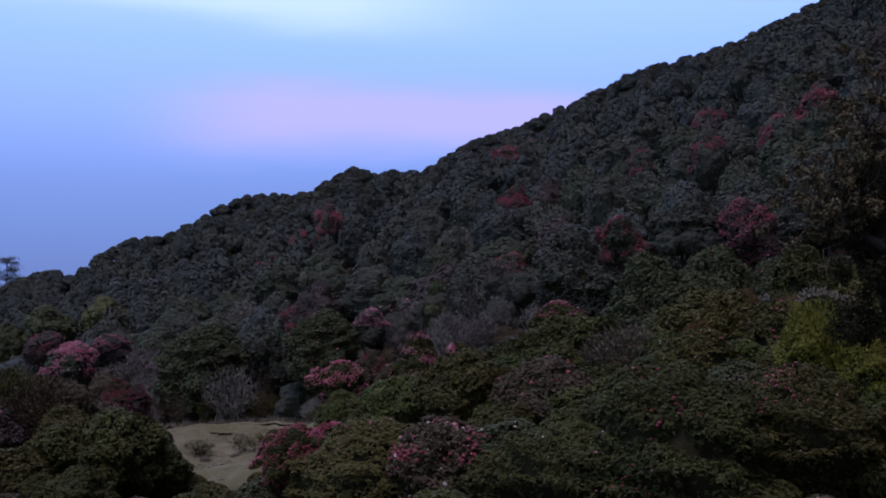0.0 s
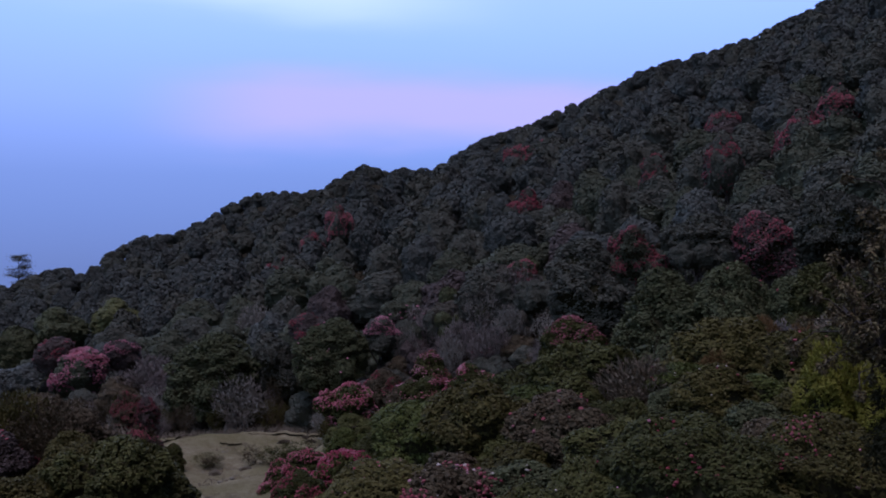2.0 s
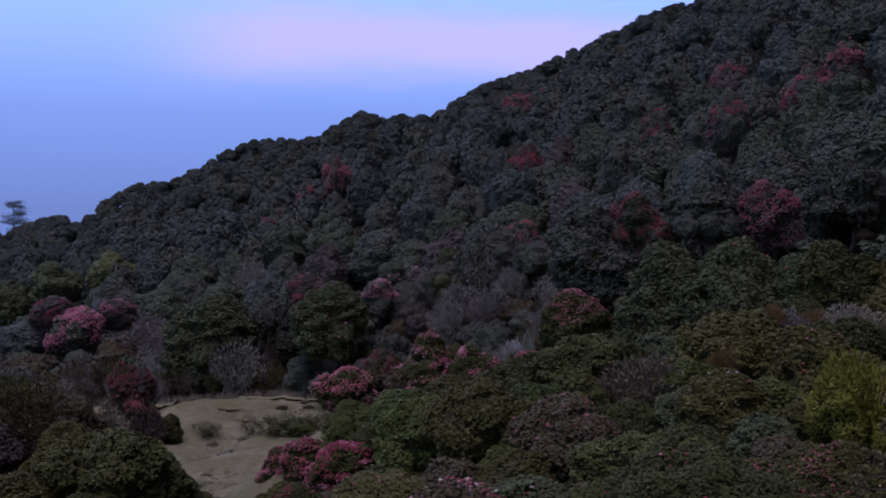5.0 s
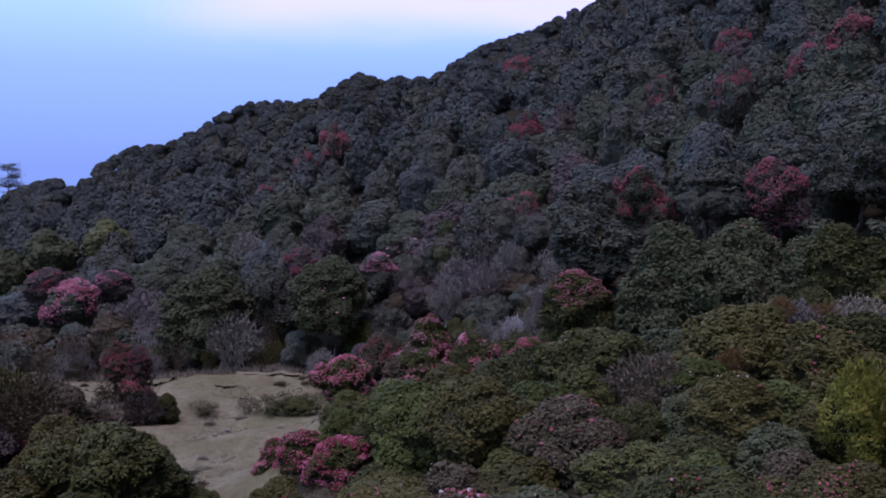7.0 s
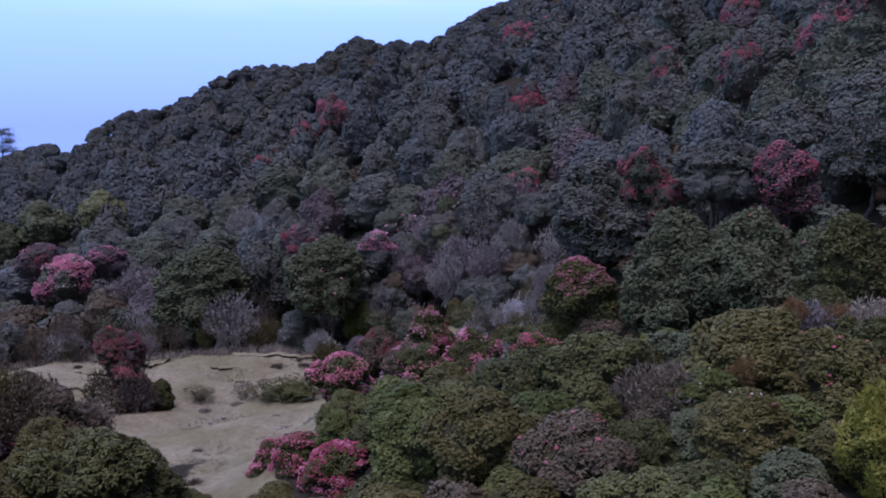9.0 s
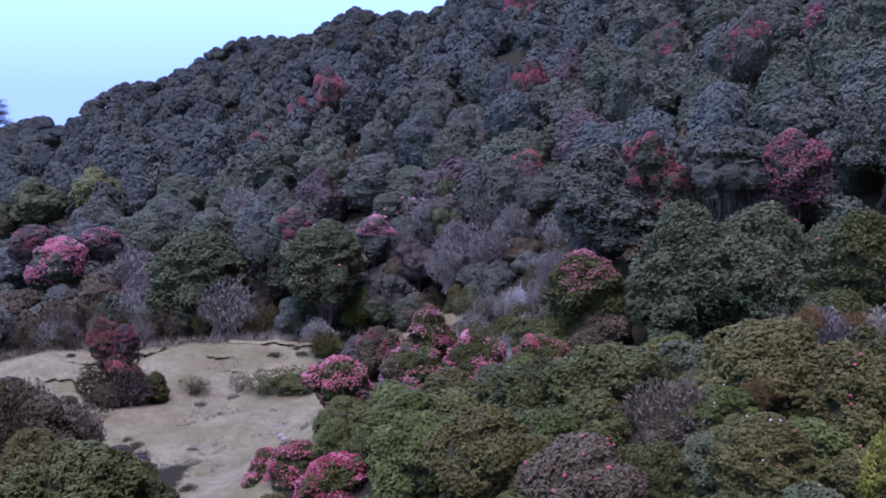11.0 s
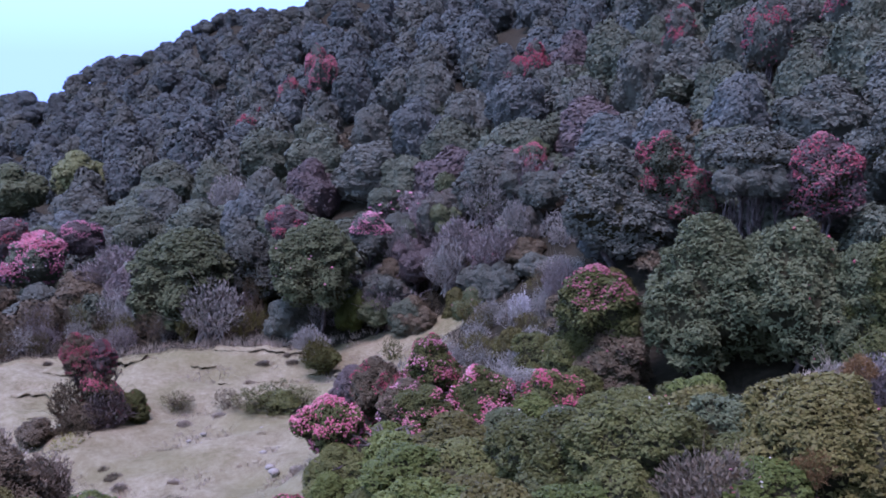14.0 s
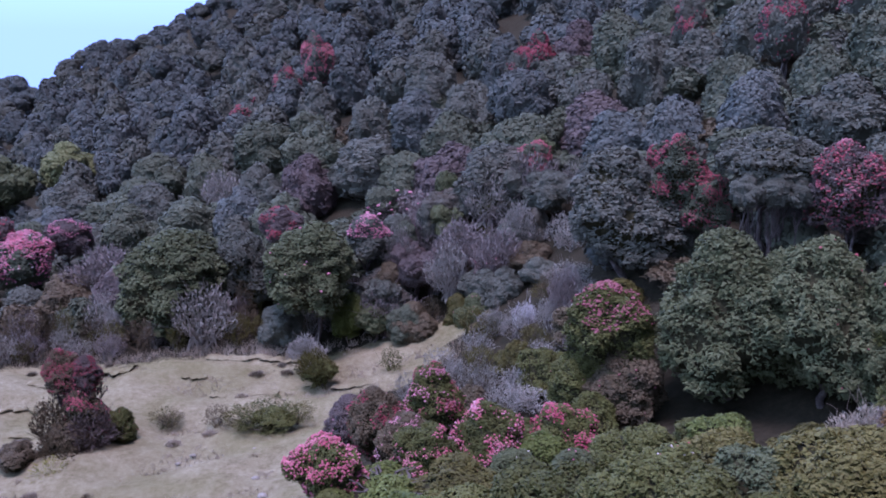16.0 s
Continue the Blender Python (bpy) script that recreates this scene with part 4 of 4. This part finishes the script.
bare(20.6, 58.8, 15.0, 2.2, 3.4, "mauve", "silvery grey twiggy bush", "bush", "bush")
bare(23.2, 57.6, 15.4, 2.0, 3.2, "straw", "tan-grey twiggy bush among evergreens", "bush", "bush")


def lichen_tree(x, y, top):
    """A tall old tree with a thick dark trunk; its lower boughs end in open sprays of brown lichen and small leaves."""
    rng = np.random.default_rng(77)
    z = float(ground_z(x, y))
    H = top - z
    root = new("lichen_tree")
    root.location = (x, y, z)
    tagged(root, "tall dark crooked tree hung with brown lichen tufts", "tree")
    stem = np.concatenate([bent(rng, p, q, 4, 0.03)[:-1] for p, q in (((2.8, 0.2, -0.5), (1.6, 0.1, H - 6.0)), ((1.6, 0.1, H - 6.0), (0.55, 0, H - 3.6)), ((0.55, 0, H - 3.6), (0.5, 0.1, H)))])
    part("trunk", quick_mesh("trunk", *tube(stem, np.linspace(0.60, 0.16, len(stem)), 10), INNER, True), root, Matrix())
    lichen, dark = [], []
    # sprays: how far out, how high, how wide, how many tufts
    for out, high, wide, count in ((-0.70, 17.25, 0.40, 34), (-0.35, 16.9, 0.34, 20), (-0.20, 17.6, 0.30, 16), (0.10, 18.5, 0.28, 20), (0.45, 19.0, 0.35, 16)):
        tip = np.array([out, rng.uniform(-0.4, 0.1), high - z])
        foot = np.array([0.45, 0.05, high - z - 0.55 * abs(out) - 0.5])
        part("bough", quick_mesh("bough", *tube(bent(rng, foot, tip, 6, 0.06), np.linspace(0.11, 0.03, 6), 6), BARK, True), root, Matrix())
        for k in range(count):
            c = tip + rng.normal(size=3) * wide * np.array([1.0, 1.0, 1.1])
            a = foot + (tip - foot) * rng.uniform(0.55, 1.0)
            part("twig", quick_mesh("twig", *tube(bent(rng, a, c, 4, 0.08), np.linspace(0.018, 0.006, 4), 4), BARK, True), root, Matrix())
            lichen.append((*c, rng.uniform(0.06, 0.13)))
    # leaf mass by the trunk, its shade painted with the dark inner colour
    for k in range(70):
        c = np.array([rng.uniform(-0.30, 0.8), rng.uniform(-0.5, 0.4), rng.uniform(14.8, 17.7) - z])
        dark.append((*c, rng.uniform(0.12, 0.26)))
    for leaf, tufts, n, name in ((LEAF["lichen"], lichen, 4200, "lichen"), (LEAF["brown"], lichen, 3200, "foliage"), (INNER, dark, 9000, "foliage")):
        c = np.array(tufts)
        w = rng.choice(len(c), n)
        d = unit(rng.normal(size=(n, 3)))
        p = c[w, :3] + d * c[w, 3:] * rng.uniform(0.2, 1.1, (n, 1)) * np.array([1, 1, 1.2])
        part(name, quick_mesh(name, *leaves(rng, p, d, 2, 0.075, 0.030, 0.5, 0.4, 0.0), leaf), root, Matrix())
    PLACED.append((x, y, 2.0))


lichen_tree(6.95, 15.7, 19.4)


# ---------------------------------------------------------------- the wood on the slope
def clear_of(x, y, gap):
    return all((x - a) ** 2 + (y - b) ** 2 > (gap + 0.55 * r) ** 2 for a, b, r in PLACED)


def wood_spots(rng, y0, y1, step):
    for row, y in enumerate(np.arange(y0, y1, step * 0.9)):
        half = 0.53 * y + 12
        for x in np.arange(-half, half, step) + (row % 2) * step / 2:
            yield x + rng.uniform(-0.3, 0.3) * step, y + rng.uniform(-0.3, 0.3) * step


def in_gap(x, y):
    """Dark openings in the wood where only stems stand."""
    return any((x - gx) ** 2 / ga**2 + (y - gy) ** 2 / gb**2 < 1 for gx, gy, ga, gb in GAPS)


GAPS = ((23.4, 88.0, 3.4, 3.6), (24.5, 125.0, 6.0, 3.4), (61.0, 138.0, 8.0, 4.0), (37.7, 161.0, 3.0, 5.0), (41.0, 121.0, 4.0, 2.6), (-4.0, 127.5, 4.5, 2.2), (-27.0, 150.0, 6.0, 2.4))


def plant_slope():
    rng = np.random.default_rng(21)
    kinds = ["grey_green"] * 9 + ["green"] * 10 + ["haze_green"] * 2 + ["russet"]
    for x, y in wood_spots(rng, 66, 152, 6.8):
        if y > crest(x) or turf_amount(x, y) > 0.02 or not clear_of(x, y, 1.7):
            continue
        if (y < 112 and -45 < x < 14) or (y < 86 and x < 36) or in_gap(x, y):
            continue
        leaf = kinds[rng.integers(len(kinds))]
        if y < 84:
            leaf = ("sage", "moss", "sage", "brown")[rng.integers(4)]
        r = rng.uniform(3.0, 4.8)
        top = max(float(hill_canopy(x, y)), float(ground_z(x, y)) + 5.0) + rng.uniform(-2.6, 2.0)
        tree(x, y, top, r, rng.uniform(7.0, 10.5), leaf, GREEN_LABEL[leaf], group="trees on the near slope")


def plant_understory():
    """Lower trees and bushes that stand in the gaps under the wood."""
    rng = np.random.default_rng(25)
    kinds = ["grey_green"] * 4 + ["green"] * 5 + ["brown"]
    for x, y in wood_spots(rng, 72, 150, 4.8):
        if turf_amount(x, y) > 0.02 or not clear_of(x, y, 0.55) or (y < 113 and -46 < x < 14) or (11 < x < 21 and y < 79) or in_gap(x, y):
            continue
        leaf = kinds[rng.integers(len(kinds))]
        up = rng.uniform(2.2, 4.6)
        tree(x, y, float(ground_z(x, y)) + up, rng.uniform(2.0, 3.0), up, leaf, "young evergreen tree under the wood", "young_tree", "tree", "young trees under the wood", "low")


def plant_far_wood():
    """The upper wood, hundreds of crowns that nobody could count, as one thing with trunks and leaves."""
    rng = np.random.default_rng(22)
    groups = {"grey_green": [], "haze_green": []}
    stems = []
    rim = [(x + rng.uniform(-1, 1), float(crest(x)) - rng.uniform(0.5, 5.0)) for x in np.arange(-125, 110, 3.1)]
    rim += [(x + rng.uniform(-1, 1), float(crest(x)) - rng.uniform(1.0, 9.0)) for x in np.arange(-125, 110, 3.0)]
    for x, y in list(wood_spots(rng, 152, 262, 7.6)) + rim:
        if y > crest(x) + 3 or y < 150 or not clear_of(x, y, 1.6) or in_gap(x, y):
            continue
        # two crowns in three take the leaf tone with haze tinted in
        leaf = ("grey_green", "haze_green", "haze_green")[rng.integers(3)]
        _, (v, f), (hi, _, _), _ = FAR[rng.integers(len(FAR))]
        rim_tree = y > crest(x) - 7
        s = rng.uniform(0.6, 1.35) if rim_tree else rng.uniform(1.1, 1.75)
        a = rng.uniform(0, 6.28)
        c, q = math.cos(a), math.sin(a)
        top = float(hill_canopy(x, y)) + (rng.uniform(-1.1, 0.2) + 0.5 * s if rim_tree else rng.uniform(-2.4, 1.9 if y < crest(x) - 25 else 0.5))
        w = np.stack([v[:, 0] * c - v[:, 1] * q, v[:, 0] * q + v[:, 1] * c, (v[:, 2] - hi) * (0.72 if rim_tree else rng.uniform(0.9, 1.35))], -1) * s
        w += np.array([x, y, top])
        groups[leaf].append((w, f))
        g = float(ground_z(x, y))
        stems.append(tube(bent(rng, (x, y, g - 0.5), (x + rng.uniform(-0.6, 0.6), y, top - 2.0), 4, 0.05), np.linspace(0.2, 0.09, 4), 5))
    root = new("far_wood")
    tagged(root, "dark evergreen wood covering the upper slope to the crest", "wood", kind="stuff")
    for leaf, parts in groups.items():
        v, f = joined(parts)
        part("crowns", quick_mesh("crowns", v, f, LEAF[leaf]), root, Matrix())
    v, f = joined(stems)
    part("trunks", quick_mesh("trunks", v, f, BARK), root, Matrix())


def plant_thicket():
    """Bushes that close the near thicket between the larger ones."""
    rng = np.random.default_rng(31)
    kinds = ["olive"] * 4 + ["moss"] * 4 + ["bright"] * 3 + ["brown"] * 3 + ["sage"]
    for y in np.arange(27, 74, 3.0):
        for x in np.arange(-40, 44, 3.1):
            px, py = x + rng.uniform(-0.9, 0.9), y + rng.uniform(-0.9, 0.9)
            leaf, r, up, fl = kinds[rng.integers(len(kinds))], rng.uniform(1.8, 2.5), rng.uniform(2.0, 3.0), rng.random()
            if turf_amount(px, py) > 0.02 or abs(px) > 0.5 * py + 6 or not clear_of(px, py, 0.85):
                continue
            if py > 66 and px > 6 or (-17 < px < -2.5 and 52 < py < 72) or (6.5 < px < 13 and 43.5 < py < 50.5):
                continue
            tree(px, py, float(ground_z(px, py)) + up, r, up + 0.5, leaf, "leafy evergreen bush in the dense near thicket", "thicket_bush", "bush",
                 "bushes of the near thicket", "thicket", FLECK if fl < 0.10 else (), None)


def plant_edge():
    """Grey saplings and twiggy shrubs where the wood meets the back of the clearing."""
    rng = np.random.default_rng(32)
    looks = (("grey", "grey leafless shrub behind the clearing"), ("grey", "grey leafless shrub behind the clearing"),
             ("mauve", "mauve-brown leafless shrub behind the clearing"), ("brown", "brown half-bare shrub behind the clearing"),
             ("olive", "thin olive shrub behind the clearing"))
    for k in range(150):
        x = rng.uniform(-52, 15)
        back = 108.5 - 0.012 * (x + 20) ** 2 if x < -12 else 110.5 - 0.09 * max(x, 0)
        y = back + rng.uniform(0.0, 8.5)
        leaf, label = looks[rng.integers(5)]
        up, r = rng.uniform(1.6, 3.2) + 0.30 * (y - back), rng.uniform(1.0, 1.9)
        if turf_amount(x, y) > 0.35 or not clear_of(x, y, 0.45):
            continue
        bare(x, y, float(ground_z(x, y)) + up, r, up, leaf, label, "edge_shrub", "shrub", "shrubs behind the clearing", level="scrub")
    for k in range(60):
        x, y = rng.uniform(-2, 13), rng.uniform(84, 106)
        leaf, label = looks[rng.integers(5)]
        if turf_amount(x, y) > 0.2 or not clear_of(x, y, 0.6):
            continue
        up = rng.uniform(1.6, 3.2)
        bare(x, y, float(ground_z(x, y)) + up, rng.uniform(1.2, 2.0), up, leaf, label, "edge_shrub", "shrub", "shrubs behind the clearing", level="scrub")


def grass_patch(name, label, rng, spots, tall, wide, leaf):
    """Tufts of dry blades."""
    p = np.array([(x, y, float(ground_z(x, y)) - 0.05) for x, y in spots])
    up = np.repeat(np.array([[0, 0, 1.0]]), len(p), 0)
    n, per = len(p), 9
    P = np.repeat(p, per, 0) + np.concatenate([rng.normal(size=(n * per, 2)) * 0.16, np.zeros((n * per, 1))], 1)
    lean = rng.normal(size=(n * per, 2)) * 0.42
    L = tall * rng.uniform(0.5, 1.25, n * per)
    tip = P + np.stack([lean[:, 0] * L, lean[:, 1] * L, L], -1)
    a = rng.uniform(0, 6.28, n * per)
    side = np.stack([np.cos(a), np.sin(a), np.zeros_like(a)], -1) * wide
    mid = P * 0.5 + tip * 0.5
    v = np.stack([P - side * 0.5, P + side * 0.5, mid + side * 0.5, tip], 1).reshape(-1, 3)
    tagged(new(name, quick_mesh(name, v, np.arange(len(v)).reshape(-1, 4), LEAF[leaf])), label, "grass", kind="stuff")


def plant_grass():
    rng = np.random.default_rng(33)
    edge, low = [], []
    for k in range(9000):
        x, y = rng.uniform(-50, 12), rng.uniform(62, 116)
        t = float(turf_amount(x, y))
        if 0.02 < t < 0.5 and y > 98:
            edge.append((x, y))
        elif t >= 0.4 and noise.noise((x * 0.22, y * 0.22, 1.5)) > 0.02:
            low.append((x, y))
    grass_patch("dry_grass", "tall dry grey-straw grass along the back of the clearing", rng, edge[:1100], 0.85, 0.05, "straw")
    grass_patch("short_grass", "short sparse grass tufts on the sand", rng, low[:2200], 0.22, 0.045, "straw")


def tussock(x, y, r, seed, leaf):
    """A low clump of grass and heather on the sand."""
    rng = np.random.default_rng(seed)
    n = 160
    a, q = rng.uniform(0, 6.28, n), np.sqrt(rng.random(n)) * r
    p = np.stack([np.cos(a) * q, np.sin(a) * q, 0.35 * r * (1 - (q / r) ** 2)], -1)
    d = unit(np.stack([np.cos(a) * q / r, np.sin(a) * q / r, np.full(n, 0.9)], -1))
    me = quick_mesh("tussock", *leaves(rng, p, d, 2, 0.34, 0.05, 0.35, 0.0, 0.2), LEAF[leaf])
    ob = new("tussock", me)
    ob.location = (x, y, float(ground_z(x, y)) - 0.03)
    tagged(ob, "low brown-green tussock of grass on the sand", "tussock", "tussocks on the sand")


def scatter_tussocks():
    rng = np.random.default_rng(36)
    made = 0
    while made < 40:
        x, y = rng.uniform(-46, 2), rng.uniform(64, 109)
        if turf_amount(x, y) < 0.45 or not clear_of(x, y, 0.2) or noise.noise((x * 0.15, y * 0.15, 7.0)) < -0.05:
            continue
        tussock(x, y, rng.uniform(0.2, 0.5), 900 + made, ("straw", "straw", "heather")[made % 3])
        made += 1


def stone(x, y, r, seed):
    rng = np.random.default_rng(seed)
    v, f = ICO2
    v = v * (1 + rng.normal(size=(len(v), 1)) * 0.10) * np.array([1.2, 0.9, 0.6]) * r + np.array([0, 0, 0.25 * r])
    ob = new("stone", quick_mesh("stone", v, f, STONE, False))
    ob.location = (x, y, float(ground_z(x, y)))
    tagged(ob, "small pale weathered stone on the sand", "stone", "stones on the sand")


STONE, _nt, _b = surface("pale_stone", 0.9, 0.1)
_n = node(_nt, "ShaderNodeTexNoise", Scale=9.0, Detail=6.0)
_r = ramp(_nt, [(0.3, (0.14, 0.125, 0.095)), (0.7, (0.25, 0.23, 0.185))])
_nt.links.new(_n.outputs[0], _r.inputs[0])
_nt.links.new(_r.outputs[0], _b.inputs["Base Color"])


def sod_bank(points, high, seed):
    """A low broken bank: a ragged lip of turf over a dark undercut face."""
    rng = np.random.default_rng(seed)
    path = np.concatenate([np.linspace(a, b, 7)[:-1] for a, b in zip(np.array(points[:-1], float), np.array(points[1:], float))])
    n = len(path)
    rows = []
    for (x, y) in path:
        g = float(ground_z(x, y))
        h = high * rng.uniform(0.6, 1.2)
        w = rng.uniform(-0.25, 0.25)
        rows.append([(x, y + w + 0.10, g - 0.2), (x, y + w + 0.05, g + h * 0.55), (x, y + w - 0.22, g + h * 0.72),
                     (x, y + w - 0.12, g + h), (x, y + w + 0.8, g + h * 0.95), (x, y + w + 2.6, g - 0.15)])
    v = np.array(rows)
    m = v.shape[1]
    i = np.arange(n - 1)[:, None] * m + np.arange(m - 1)[None, :]
    f = np.stack([i, i + m, i + m + 1, i + 1], -1).reshape(-1, 4)
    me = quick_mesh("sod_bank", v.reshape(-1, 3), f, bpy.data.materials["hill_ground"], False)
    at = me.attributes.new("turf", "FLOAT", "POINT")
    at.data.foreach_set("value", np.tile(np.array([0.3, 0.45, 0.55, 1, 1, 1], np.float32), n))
    tagged(new("sod_bank", me), "low broken bank of sandy sod with a dark undercut", "bank", "banks on the clearing")


def lone_pine(x, y, top):
    """A thin open-crowned pine standing over the far ridge."""
    rng = np.random.default_rng(44)
    z = float(ground_z(x, y))
    root = new("pine_tree")
    root.location = (x, y, z)
    tagged(root, "thin open-crowned pine standing alone on the ridge", "tree")
    H = top - z
    part("trunk", quick_mesh("trunk", *tube(bent(rng, (0, 0, -0.5), (0.3, 0, H * 0.96), 7, 0.015), np.linspace(0.28, 0.06, 7)), BARK, True), root, Matrix())
    pts, dirs = [], []
    for k in range(22):
        h = H * rng.uniform(0.48, 0.98)
        a = rng.uniform(0, 6.28)
        L = 4.6 * (1.15 - h / H) + 1.3
        tip = np.array([math.cos(a) * L, math.sin(a) * L, h + rng.uniform(0.0, 0.9)])
        part("bough", quick_mesh("bough", *tube(bent(rng, (0.2, 0, h - 0.4), tip, 4, 0.05), np.linspace(0.07, 0.02, 4), 4), BARK, True), root, Matrix())
        for j in range(110):
            pts.append(tip * np.array([1, 1, 1]) * 1.0 + rng.normal(size=3) * np.array([0.8, 0.8, 0.30]) - np.array([math.cos(a), math.sin(a), 0]) * rng.uniform(0, L * 0.5))
            dirs.append((0, 0, 1))
    part("crown", quick_mesh("crown", *leaves(rng, np.array(pts), np.array(dirs, float), 2, 0.5, 0.16), LEAF["grey_green"]), root, Matrix())


lone_pine(-121.5, 268, 23.5)
plant_thicket()
plant_edge()
plant_slope()
plant_understory()
plant_far_wood()
plant_grass()
scatter_tussocks()
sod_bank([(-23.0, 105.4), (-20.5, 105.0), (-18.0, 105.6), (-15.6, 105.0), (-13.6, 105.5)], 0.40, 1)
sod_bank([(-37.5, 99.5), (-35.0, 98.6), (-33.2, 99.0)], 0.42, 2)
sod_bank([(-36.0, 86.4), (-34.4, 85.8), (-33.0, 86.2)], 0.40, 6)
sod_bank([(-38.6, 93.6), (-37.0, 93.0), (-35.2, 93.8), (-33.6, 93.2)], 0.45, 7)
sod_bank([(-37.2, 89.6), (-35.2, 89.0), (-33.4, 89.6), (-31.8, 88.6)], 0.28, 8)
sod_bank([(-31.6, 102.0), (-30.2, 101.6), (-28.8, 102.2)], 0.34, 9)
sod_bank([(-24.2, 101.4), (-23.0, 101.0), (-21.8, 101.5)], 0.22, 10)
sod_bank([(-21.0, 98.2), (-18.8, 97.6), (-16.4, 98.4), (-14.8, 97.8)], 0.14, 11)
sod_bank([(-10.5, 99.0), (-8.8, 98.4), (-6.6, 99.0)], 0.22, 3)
for n, (sx, sy, sr) in enumerate(((-19.4, 86.0, 0.22), (-20.2, 84.6, 0.18), (-19.0, 84.0, 0.16), (-14.9, 86.6, 0.2), (-13.8, 81.0, 0.25),
                                  (-21.6, 96.5, 0.18), (-24.5, 90.0, 0.15), (-16.4, 79.5, 0.17), (-31.5, 95.5, 0.2), (-12.7, 77.7, 0.30), (-12.2, 76.4, 0.34), (-21.6, 77.6, 0.2),
                                  (-19.1, 77.0, 0.18), (-17.6, 82.3, 0.15), (-21.6, 87.9, 0.22), (-14.8, 83.1, 0.13), (-26.0, 80.5, 0.14), (-23.0, 83.0, 0.12))):
    stone(sx, sy, sr, 60 + n)
